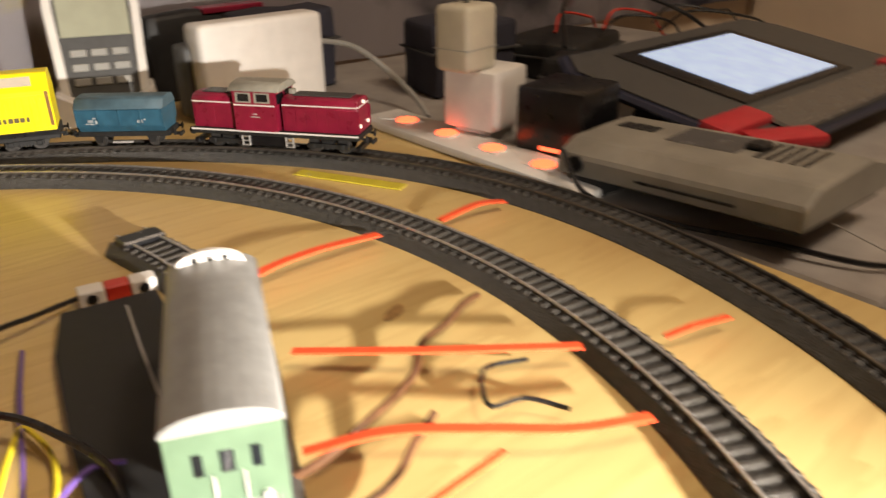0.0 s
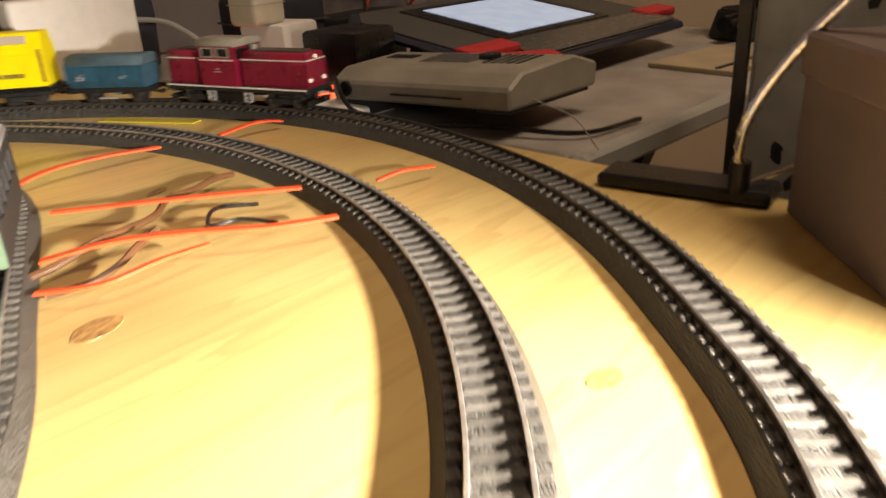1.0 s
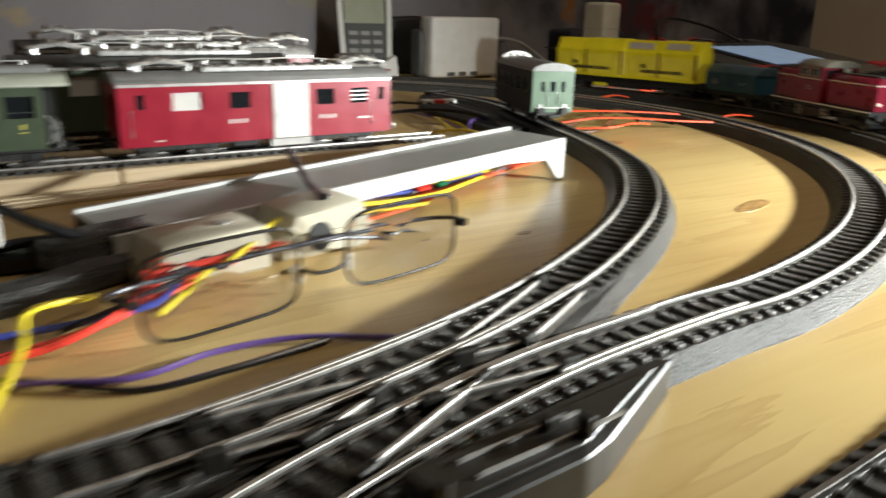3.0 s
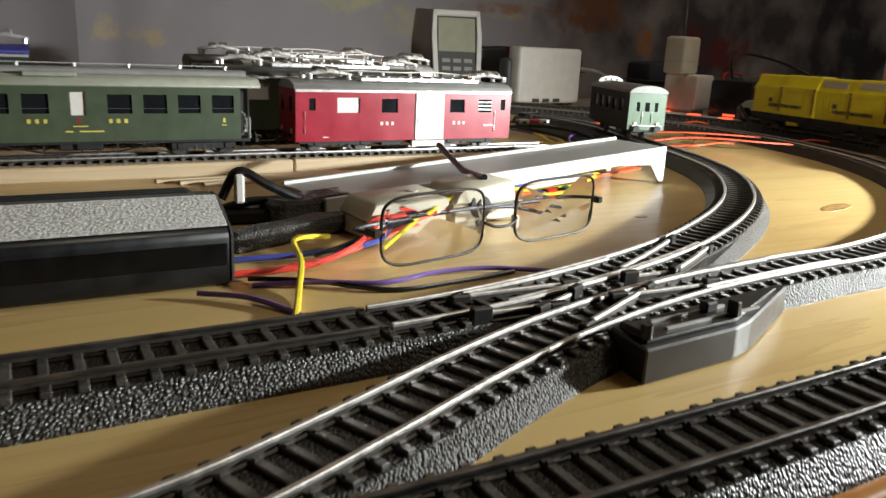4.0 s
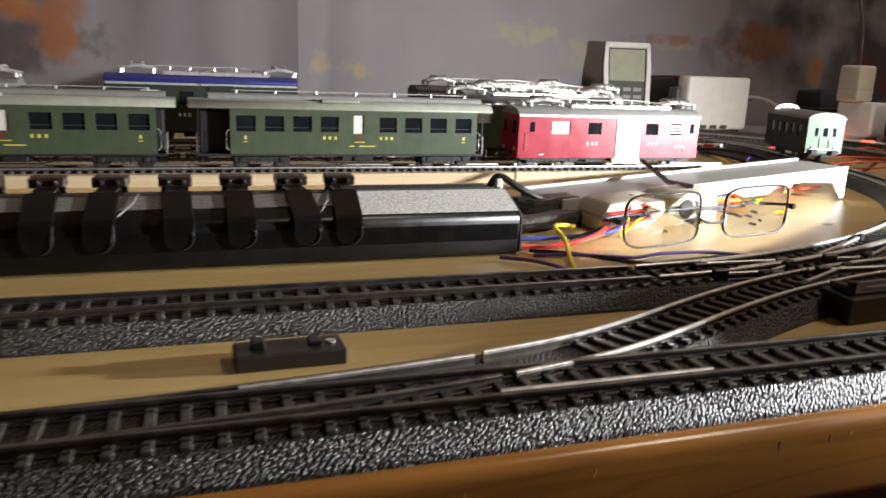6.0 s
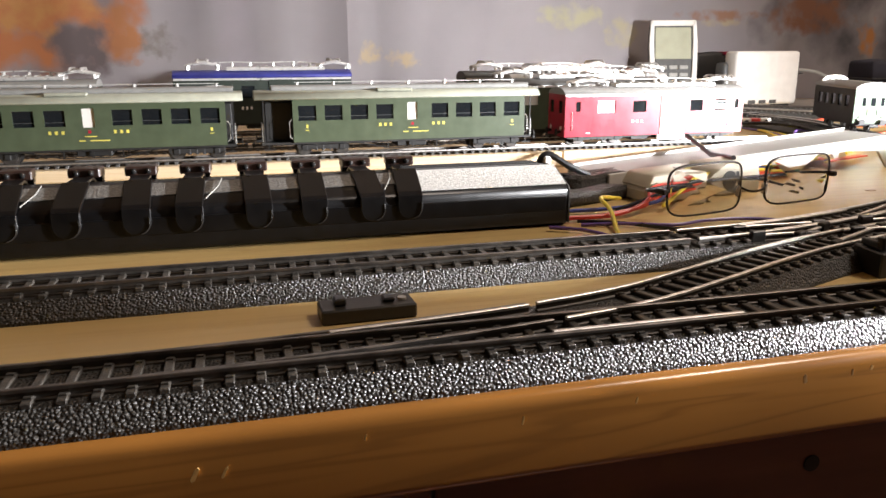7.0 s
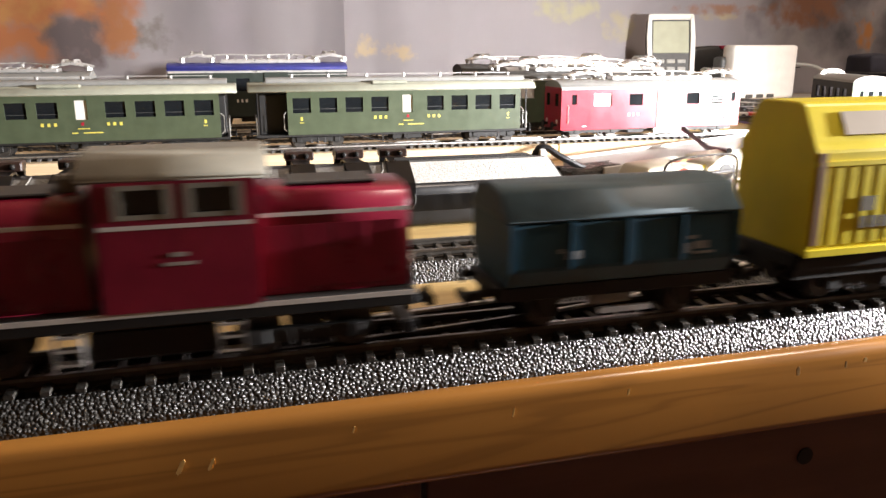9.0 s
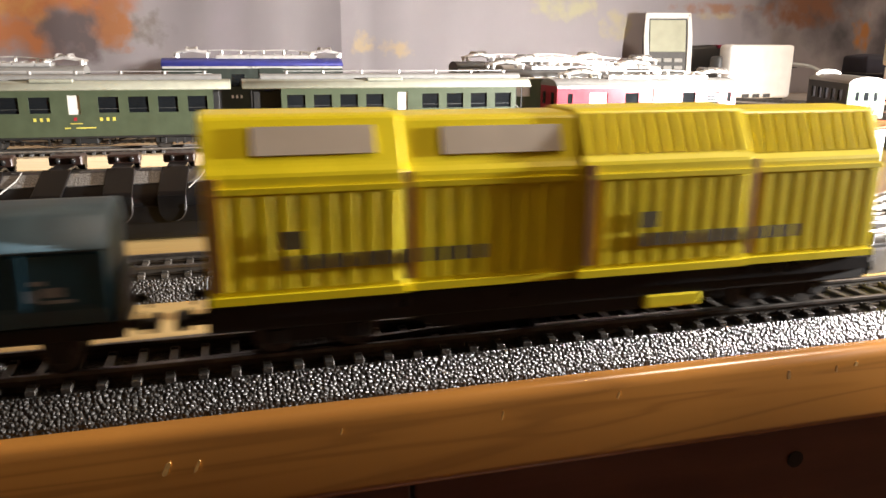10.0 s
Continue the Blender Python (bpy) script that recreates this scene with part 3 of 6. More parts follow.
for n, (x, y, turn) in enumerate(FROGS):
    ob = part("frog_block", box(-0.0035, 0.0035, -0.0015, 0.0015, 0.0066, 0.0108 + 0.0008 * (n % 3), 0.0005), MOTOR_DARK, crossing, "black plastic frog")
    ob.matrix_basis = pose(x, y, 0, 0, 0, turn)

# the sidings on their board
SIDE_Z = 0.0088
board = tagged(mesh_object("siding_board", box(-1.3, -0.16, 0.1745, 0.43, 0, SIDE_Z, 0.0008), PALE_WOOD), "pale unvarnished wooden board under the parked trains", "board")
board2 = tagged(mesh_object("siding_board", box(-0.158, 0.005, 0.1765, 0.43, 0, SIDE_Z, 0.0008), PALE_WOOD), "pale unvarnished wooden board under the parked trains", "board")
for y, end in ((.196, .062), (.262, .060), (.326, .059), (.388, .058)):
    track("siding_track", [(-1.3, y), (-.5, y), (end, y)], "grey model siding track laid on a wooden board", spacing=0.0068, lift=SIDE_Z - BED_TOP, bed=False, mesh=PALE_SLEEPER_MESH, span=lambda x, y: x > -0.9)
SIDING_RAIL = SIDE_Z + RAIL_TOP - BED_TOP


def points_motor(m, label, length=0.092):
    t = thing("points_motor", m, label, "points motor", "points motors")
    out = [(0, 0), (length * 0.42, 0), (length * 0.52, 0.002), (length, 0.019), (length * 0.98, 0.0225), (0.004, 0.018)]
    part("housing", prism(out, 0, 0.0105, axis="z", bevel=0.0006), MOTOR_DARK, t, "smoky black plastic housing")
    part("lid", prism([(0.003, 0.003), (length * 0.45, 0.003), (length * 0.9, 0.0175), (0.006, 0.0155)], 0.0105, 0.0117, axis="z", bevel=0.0003), MOTOR_DARK, t)
    for k in range(2):
        part("slide_rod", box(length * 0.16, length * (0.62 - 0.1 * k), 0.006 + 0.006 * k, 0.0068 + 0.006 * k, 0.0117, 0.0125), SILVER, t, "bright sliding rod")
    part("lever", box(length * 0.46, length * 0.485, 0.0035, 0.0075, 0.0117, 0.0165, 0.0004), MOTOR_DARK, t)
    part("lug", cyl(length * 0.045, 0.0045, 0.0117, 0.0160, 0.0018, 10), MOTOR_DARK, t, smooth=True)
    part("stop", box(length * 0.40, length * 0.455, 0.0100, 0.0135, 0.0117, 0.0150, 0.0005), MOTOR_DARK, t)
    part("lug", box(0.002, 0.006, 0.004, 0.013, 0.0117, 0.0142, 0.0005), MOTOR_DARK, t)
    return t


points_motor(pose(-.176, -.1755, 0, 0, 0, 4), "smoky black points motor lying beside the model crossing")
decoder = thing("points_decoder", pose(-.382, -.1635, 0, 0, 0, 1.5), "flat black points decoder half hidden between two tracks", "points decoder")
part("housing", box(-.0165, .0165, -.0065, .0065, 0, .0052, .0006), MOTOR_DARK, decoder, "smoky black plastic housing")
for x, h in ((-.0095, .0078), (.0075, .0068)):
    part("lug", box(x - .002, x + .002, -.003, .003, .0052, h, .0005), BLACK, decoder)
part("screw", cyl(.0125, .0, .0052, .0059, .0016, 12), SILVER, decoder)


# ---- rolling stock ----
def side_wall(bm, length, y, z0, z1, windows, thick=0.0012):
    """One wall along x at y with true openings (x, width, low, high)."""
    xs = sorted({-length / 2, length / 2, *[x - w / 2 for x, w, _, _ in windows], *[x + w / 2 for x, w, _, _ in windows]})
    zs = sorted({z0, z1, *[lo for _, _, lo, _ in windows], *[hi for _, _, _, hi in windows]})
    bm2 = bmesh.new()
    v = [[bm2.verts.new((x, y + thick / 2, z)) for z in zs] for x in xs]
    for i in range(len(xs) - 1):
        for k in range(len(zs) - 1):
            cx, cz = (xs[i] + xs[i + 1]) / 2, (zs[k] + zs[k + 1]) / 2
            if not any(abs(cx - x) < w / 2 and lo < cz < hi for x, w, lo, hi in windows):
                bm2.faces.new((v[i][k], v[i + 1][k], v[i + 1][k + 1], v[i][k + 1]))
    bmesh.ops.delete(bm2, geom=[p for p in bm2.verts if not p.link_faces], context="VERTS")
    bmesh.ops.solidify(bm2, geom=bm2.faces[:], thickness=thick)
    bmesh.ops.translate(bm2, verts=bm2.verts, vec=(0, y - sum(p.co.y for p in bm2.verts) / len(bm2.verts), 0))
    return join(bm, bm2)


def arch(width, z0, rise, n=10):
    return [(width / 2 * math.cos(a), z0 + rise * math.sin(a)) for a in (math.pi * k / n for k in range(n + 1))]


def wheelset(t, x, r=0.0054, name="wheelset"):
    bm = None
    for side in (-1, 1):
        bm = cyl(x, r, side * 0.0072 - 0.0011, side * 0.0072 + 0.0011, r, 18, bm, axis="y")
        cyl(x, r, side * 0.0060 - 0.0004, side * 0.0060 + 0.0004, r + 0.0011, 18, bm, axis="y")
    cyl(x, r, -0.0095, 0.0095, 0.0011, 8, bm, axis="y")
    return part(name, bm, WHEEL, t, "dark metal wheelset", True)


def bogie(t, x, base=0.03, r=0.0054, name="bogie"):
    bm = None
    for side in (-1, 1):
        y = side * 0.0118
        bm = prism([(x - base * 0.68, 0.0048), (x - base * 0.5, 0.0032), (x - base * 0.3, 0.0046), (x + base * 0.3, 0.0046), (x + base * 0.5, 0.0032), (x + base * 0.68, 0.0048), (x + base * 0.68, 0.008), (x - base * 0.68, 0.008)], y - 0.001, y + 0.001, bm, "y")
        for k in (-0.5, 0.5):
            box(x + base * k - 0.0022, x + base * k + 0.0022, y - 0.0017, y + 0.0017, 0.004, 0.0082, 0.0005, bm)
        for k in (-0.18, 0, 0.18):
            cyl(x + base * k, y, 0.0036, 0.0075, 0.0012, 8, bm)
    box(x - 0.005, x + 0.005, -0.011, 0.011, 0.006, 0.0105, bm=bm)
    b = part(name, bm, BLACK_MATT, t, "black moulded bogie frame")
    for k in (-0.5, 0.5):
        wheelset(b, x + base * k, r)
    return b


def buffers(t, x, z=0.0115):
    s = 1 if x > 0 else -1
    for side in (-1, 1):
        bm = cyl(side * 0.0098, z, min(x, x + s * 0.004), max(x, x + s * 0.004), 0.0011, 8, axis="x")
        cyl(side * 0.0098, z, min(x + s * 0.004, x + s * 0.0048), max(x + s * 0.004, x + s * 0.0048), 0.0028, 14, bm, axis="x")
        part("buffer", bm, BLACK_MATT, t, smooth=True)
    bm = box(min(x, x + s * 0.008), max(x, x + s * 0.008), -0.0016, 0.0016, z - 0.005, z - 0.0028, 0.0004)
    box(min(x + s * 0.006, x + s * 0.0085), max(x + s * 0.006, x + s * 0.0085), -0.0045, 0.0045, z - 0.0052, z - 0.0022, 0.0005, bm)
    part("coupler", bm, BLACK_MATT, t)


def bars(t, rows, y, material, name="marking", side=-1, tilt=0):
    """Small printed marks: (x, z, width, height)."""
    for x, z, w, h in rows:
        part(name, box(x - w / 2, x + w / 2, min(y, y + side * 0.00012), max(y, y + side * 0.00012), z - h / 2, z + h / 2), material, t)


def lettering(x, z, glyph, gap, n, groups):
    out = []
    for g in groups:
        out += [(x + g + k * gap, z, glyph, glyph * 1.25) for k in range(n)]
    return out


def coach(m, label):
    """A green bogie coach with a pale clerestory roof and open end platforms."""
    t = thing("passenger_coach", m, label, "model coach", "parked green coaches")
    body, w = 0.187, 0.0330
    z0, z1 = 0.0105, 0.0425
    xs = [-0.0825, -0.0625, -0.0425, -0.0225, 0.022, 0.042, 0.062, 0.0825]
    wins = [(x, 0.0136, 0.0268, 0.0380) for x in xs] + [(-0.0005, 0.0080, 0.0258, 0.0392)]
    for side in (-1, 1):
        part("side_wall", side_wall(bmesh.new(), body, side * w / 2, z0, z1, wins), GREEN, t, "fir green painted side wall")
    # End walls and the floor below are black: platform shade put into the colour.
    for s in (-1, 1):
        e = s * (body / 2 - 0.0012)
        part("end_wall", prism([(-w / 2 + 0.0007, z0), (-0.004, z0), (-0.004, 0.038), (0.004, 0.038), (0.004, z0), (w / 2 - 0.0007, z0), (w / 2 - 0.0007, z1), (-w / 2 + 0.0007, z1)], e - 0.0006, e + 0.0006), BLACK_MATT, t, "end wall with a doorway, blackened for shade")
        part("end_door", box(e - 0.0002, e + 0.0002, -0.004, 0.004, z0, 0.038), BLACK_MATT, t)
    for side in (-1, 1):
        for x, ww, lo, hi in wins:
            white = ww < 0.01
            part("window", box(x - ww / 2 - 0.0003, x + ww / 2 + 0.0003, side * (w / 2 - 0.0009), side * (w / 2 - 0.0004), lo - 0.0003, hi + 0.0003), WHITE if white else GLASS_DARK, t, "frosted white window" if white else "dark glazed window")
            if not white:
                part("window_rail", box(x - ww / 2, x + ww / 2, side * (w / 2 - 0.0004), side * (w / 2 - 0.0001), lo + 0.0028, lo + 0.0031), GREY_DARK, t, "dark rail across the window")
        y = side * (w / 2 + 0.0006)
        marks = lettering(0, 0.0225, 0.0019, 0.0042, 3, (-0.0265, 0.0165)) + [(0.083, 0.0225, 0.0016, 0.0026), (-0.083, 0.0225, 0.0016, 0.0026)]
        marks += [(0.0, 0.0195, 0.008, 0.0006), (-0.006, 0.0165, 0.004, 0.0009), (0.006, 0.0165, 0.013, 0.0008), (0.083, 0.0195, 0.003, 0.0006), (-0.083, 0.0195, 0.003, 0.0006)]
        bars(t, marks, y, LETTER_YELLOW, "lettering", side)
        bars(t, [(-0.0005, 0.0228, 0.002, 0.0022)], y, RED, "crest", side)
    part("floor", box(-0.117, 0.1, -0.0155, 0.0155, 0.0088, 0.0105), BLACK_MATT, t)
    part("interior", box(-body / 2 + 0.002, body / 2 - 0.002, -0.008, 0.008, 0.0105, 0.024, 0.001), GREY_DARK, t, "dark seats behind the windows")
    roof = [(0.0178, 0.0425), (0.0182, 0.0438), (0.0145, 0.0474), (0.0085, 0.0490), (-0.0085, 0.0490), (-0.0145, 0.0474), (-0.0182, 0.0438), (-0.0178, 0.0425)]
    part("roof", prism(roof, -0.1215, 0.1065, bevel=0.0004), COACH_ROOF, t, "pale grey-green roof", True)
    part("clerestory", prism([(0.0078, 0.049), (0.0078, 0.0515), (0.006, 0.0528), (-0.006, 0.0528), (-0.0078, 0.0515), (-0.0078, 0.049)], -0.108, 0.1, bevel=0.0003), ROOF_GREY, t, "grey raised roof deck")
    for x in (-0.088, -0.06, -0.03, 0.0, 0.03, 0.06, 0.088):
        part("ventilator", cyl(x, 0.0, 0.0526, 0.0552, 0.0013, 10, bevel=0.0003), SILVER, t)
    part("roof_rail", box(-0.09, 0.09, -0.0005, 0.0005, 0.0546, 0.0552), SILVER, t)
    part("roof_hatch", box(-0.028, 0.0, -0.0155, -0.0095, 0.0478, 0.0502, 0.0006), COACH_ROOF, t)
    for s, end in ((-1, -0.116), (1, 0.1)):
        for y in (-0.0145, -0.0065, 0.0065, 0.0145):
            part("railing_post", box(end - 0.0004, end + 0.0004, y - 0.0004, y + 0.0004, 0.0105, 0.024), GREY, t, "thin grey platform post")
        for z in (0.0165, 0.0235):
            part("railing_bar", box(end - 0.0004, end + 0.0004, -0.0145, 0.0145, z - 0.0004, z + 0.0004), GREY, t)
        for side in (-1, 1):
            part("roof_post", box(end - s * 0.001 - 0.0004, end - s * 0.001 + 0.0004, side * 0.0150 - 0.0004, side * 0.0150 + 0.0004, 0.0105, 0.0428), BLACK_MATT, t)
            part("handrail", tube([(s * 0.0942, side * 0.0160, 0.013), (s * 0.0962, side * 0.0168, 0.015), (s * 0.0962, side * 0.0168, 0.026), (s * 0.0942, side * 0.0160, 0.028)], 0.00035, 6), SILVER, t)
            part("step", box(end - s * 0.004 - 0.004, end - s * 0.004 + 0.004, side * 0.0125, side * 0.0155, 0.0045, 0.0053), BLACK_MATT, t)
            part("step_hanger", box(end - s * 0.004 - 0.0004, end - s * 0.004 + 0.0004, side * 0.0135 - 0.0004, side * 0.0135 + 0.0004, 0.005, 0.0092), BLACK_MATT, t)
        buffers(t, end)
        # Black block added on the platform to give the dark of the coach gap.
        part("shade_block", box(min(s * 0.0925, end - s * 0.002), max(s * 0.0925, end - s * 0.002), -0.0075, 0.0075, 0.0105, 0.0405, 0.0008), BLACK_MATT, t, "black block added for the shade between coaches")
        bogie(t, s * 0.071, 0.029)
    for side in (-1, 1):
        bm = tube([(-0.045, side * 0.0135, 0.0088), (-0.02, side * 0.0135, 0.0038), (0.02, side * 0.0135, 0.0038), (0.045, side * 0.0135, 0.0088)], 0.0005, 6)
        for x in (-0.02, 0.0, 0.02):
            box(x - 0.0005, x + 0.0005, side * 0.0135 - 0.0005, side * 0.0135 + 0.0005, 0.0038, 0.0088, bm=bm)
        part("truss_rod", bm, BLACK_MATT, t)
    part("battery_box", box(-0.012, 0.012, -0.011, 0.011, 0.0045, 0.0088, 0.0006), BLACK_MATT, t)
    return t


def pantograph(t, x, z, folded=True):
    base = None
    for side in (-1, 1):
        base = tube([(x - 0.017, side * 0.006, z + 0.002), (x, side * 0.0065, z + 0.0042), (x + 0.017, side * 0.006, z + 0.002)], 0.0009, 6, base)
    for k in (-0.014, 0.014):
        tube([(x + k, -0.0085, z + 0.0022), (x + k, 0.0085, z + 0.0022)], 0.0009, 6, base)
    arm = part("pantograph", base, SILVER_BRIGHT, t, "bright folded pantograph", True)
    for side in (-1, 1):
        for e in (-1, 1):
            part("pantograph_arm", tube([(x + e * 0.017, side * 0.006, z + 0.0022), (x - e * 0.004, side * 0.005, z + 0.0062)], 0.0008, 6), SILVER_BRIGHT, arm, smooth=True)
        for k in (-0.014, 0.014):
            part("insulator", cyl(x + k, side * 0.008, z - 0.001, z + 0.0022, 0.0017, 8), SILVER_BRIGHT, arm)
    for k in (-0.0045, 0.0045):
        part("contact_strip", tube([(x + k, -0.0155, z + 0.0048), (x + k, -0.011, z + 0.0066), (x + k, 0.011, z + 0.0066), (x + k, 0.0155, z + 0.0048)], 0.0010, 6), SILVER_BRIGHT, arm, smooth=True)


def railcar(m, label, paint, door, name="baggage_railcar", half=0.0853, roof_paint=None):
    """An electric baggage railcar: five openings a side, sliding door, two pantographs on a silver roof."""
    t = thing(name, m, label, "model railcar", "parked electric railcars")
    w, z0, z1 = 0.0335, 0.0075, 0.0425
    wins = [(-0.0735, 0.0045, 0.0285, 0.0365), (-0.0475, 0.0165, 0.0270, 0.0372), (-0.0165, 0.0125, 0.0270, 0.0365), (0.0385, 0.0125, 0.0270, 0.0365), (0.0625, 0.0115, 0.0270, 0.0365), (0.0785, 0.004, 0.0285, 0.0365)]
    bm = bmesh.new()
    for side in (-1, 1):
        side_wall(bm, 2 * half, side * w / 2, z0, z1, wins)
    for s in (-1, 1):
        for lo, hi, zz, zt in ((-w / 2, w / 2, z0, 0.027), (-w / 2, w / 2, 0.0372, z1), (-w / 2, -0.0125, 0.027, 0.0372), (-0.0055, 0.0055, 0.027, 0.0372), (0.0125, w / 2, 0.027, 0.0372)):
            box(s * half - 0.0006, s * half + 0.0006, lo, hi, zz, zt, bm=bm)
    part("body", bm, paint, t, "crimson painted body" if paint is RED else "")
    for side in (-1, 1):
        for x, ww, lo, hi in wins:
            pale = -0.06 < x < -0.04
            win = part("window", box(x - ww / 2 - 0.0003, x + ww / 2 + 0.0003, side * (w / 2 - 0.0009), side * (w / 2 - 0.0003), lo - 0.0003, hi + 0.0003), WHITE if pale else GLASS_DARK, t, "frosted pale window" if pale else "dark glazed window")
            if 0.06 < x < 0.07:
                for z in (0.0292, 0.0318, 0.0345):
                    part("louvre", box(x - ww / 2, x + ww / 2, side * (w / 2 - 0.0002), side * (w / 2 + 0.0006), z - 0.0005, z + 0.0005), SILVER, win)
        d = part("sliding_door", box(0.0035, 0.0272, side * w / 2 + min(0, side * 0.0014), side * w / 2 + max(0, side * 0.0014), 0.0075, 0.0412, 0.0004), door, t, "white sliding door")
        part("door_handle", box(0.0055, 0.0063, side * (w / 2 + 0.0014), side * (w / 2 + 0.002), 0.019, 0.024), SILVER, d)
        y = side * (w / 2 + 0.0006)
        bars(t, lettering(0, 0.0195, 0.0019, 0.0042, 3, (-0.0225, 0.036)) + [(-0.064, 0.0105, 0.004, 0.0008), (0.066, 0.0175, 0.008, 0.0012)], y, WHITE, "lettering", side)
        part("footstep", box(0.002, 0.029, side * 0.0145, side * 0.0168, 0.0028, 0.0072, 0.0004), SILVER, t, "silver footstep")
        for x in (-0.079, 0.071):
            part("grab_rail", tube([(x, side * (w / 2 + 0.0006), 0.013), (x, side * (w / 2 + 0.0016), 0.014), (x, side * (w / 2 + 0.0016), 0.027), (x, side * (w / 2 + 0.0006), 0.028)], 0.0003, 6), SILVER_BRIGHT, t)
        part("rain_strip", box(-half, half, y - 0.0005, y + 0.0005, 0.0408, 0.0424), SILVER_BRIGHT, t, "silver rain strip")
    roof = arch(w + 0.0015, 0.0425, 0.0058, 12)
    part("roof", prism(roof, -half - 0.001, half + 0.001, bevel=0.0003), roof_paint or ROOF_GREY, t, "grey arched roof", True)
    part("roof_walk", box(-0.036, 0.06, -0.0105, 0.0105, 0.0478, 0.0506, 0.0005), SILVER_BRIGHT, t, "silver resistor box on the roof")
    for k in range(11):
        part("resistor_fin", box(-0.032 + k * 0.0086, -0.0305 + k * 0.0086, -0.0098, 0.0098, 0.0506, 0.0515), SILVER, t)
    pantograph(t, -0.058, 0.0496)
    pantograph(t, 0.07, 0.0496)
    for x in (-0.03, -0.012, 0.01, 0.03, 0.047):
        part("insulator", cyl(x, 0.006, 0.0506, 0.0538, 0.0014, 10, bevel=0.0004), SILVER_BRIGHT, t)
    part("roof_cable", tube(spline([(-0.05, 0.006, 0.0535), (-0.03, 0.006, 0.0544), (0.0, 0.005, 0.0538), (0.03, 0.006, 0.0544), (0.06, 0.005, 0.0525)], 0.003), 0.0005, 6), SILVER_BRIGHT, t)
    part("underframe", box(-half + 0.004, half - 0.004, -0.013, 0.013, 0.0058, 0.0085), BLACK_MATT, t)
    for s in (-1, 1):
        bogie(t, s * 0.052, 0.034, 0.0056)
        buffers(t, s * half)
        for side in (-1, 1):
            part("cab_window", box(s * half - 0.0004 if s > 0 else -half - 0.0002, s * half + 0.0002 if s > 0 else -half + 0.0004, side * 0.009 - 0.0036, side * 0.009 + 0.0036, 0.0268, 0.0374), GLASS_DARK, t)
            part("headlight", cyl(side * 0.0105, 0.0145, s * half - 0.001, s * half + 0.001, 0.0018, 14, axis="x"), WHITE, t)
    for x in (-0.012, 0.015):
        part("tank", box(x - 0.008, x + 0.008, -0.011, 0.011, 0.003, 0.006, 0.0006), BLACK_MATT, t)
    return t


coach_a = coach(pose(-.2865, .196, SIDING_RAIL), "fir green model coach with dark windows and yellow lettering, parked")
copy_thing(coach_a, pose(-.5225, .196, SIDING_RAIL))
copy_thing(coach_a, pose(-.7585, .196, SIDING_RAIL))
railcar(pose(-.0715, .196, SIDING_RAIL), "crimson model baggage railcar with a white sliding door, parked", RED, WHITE)
def tall(t, f):
    for ob in t.children_recursive:
        ob.data.transform(Matrix.Diagonal((1, 1, f, 1)))
    return t


tall(railcar(pose(-.115, .262, SIDING_RAIL), "dark model railcar with bright roof gear parked on the second siding", GREEN, GREEN, roof_paint=GREY_DARK), 1.12)
tall(railcar(pose(-.07, .326, SIDING_RAIL), "crimson model railcar with bright roof gear parked on the third siding", RED, RED, roof_paint=SILVER), 1.16)
tall(railcar(pose(-.10, .388, SIDING_RAIL), "dark green model railcar parked on the rear siding", GREEN, GREEN, roof_paint=GREY_DARK), 1.2)
tall(railcar(pose(-.622, .326, SIDING_RAIL), "dark green model railcar with folded pantographs behind the coaches", GREEN_DARK, GREEN_DARK, roof_paint=ROOF_GREY), 1.15)
tall(railcar(pose(-.392, .388, SIDING_RAIL), "dark model railcar with a blue roof on the rear siding", GREEN_DARK, GREEN_DARK, roof_paint=BLUE_ROOF), 1.26)


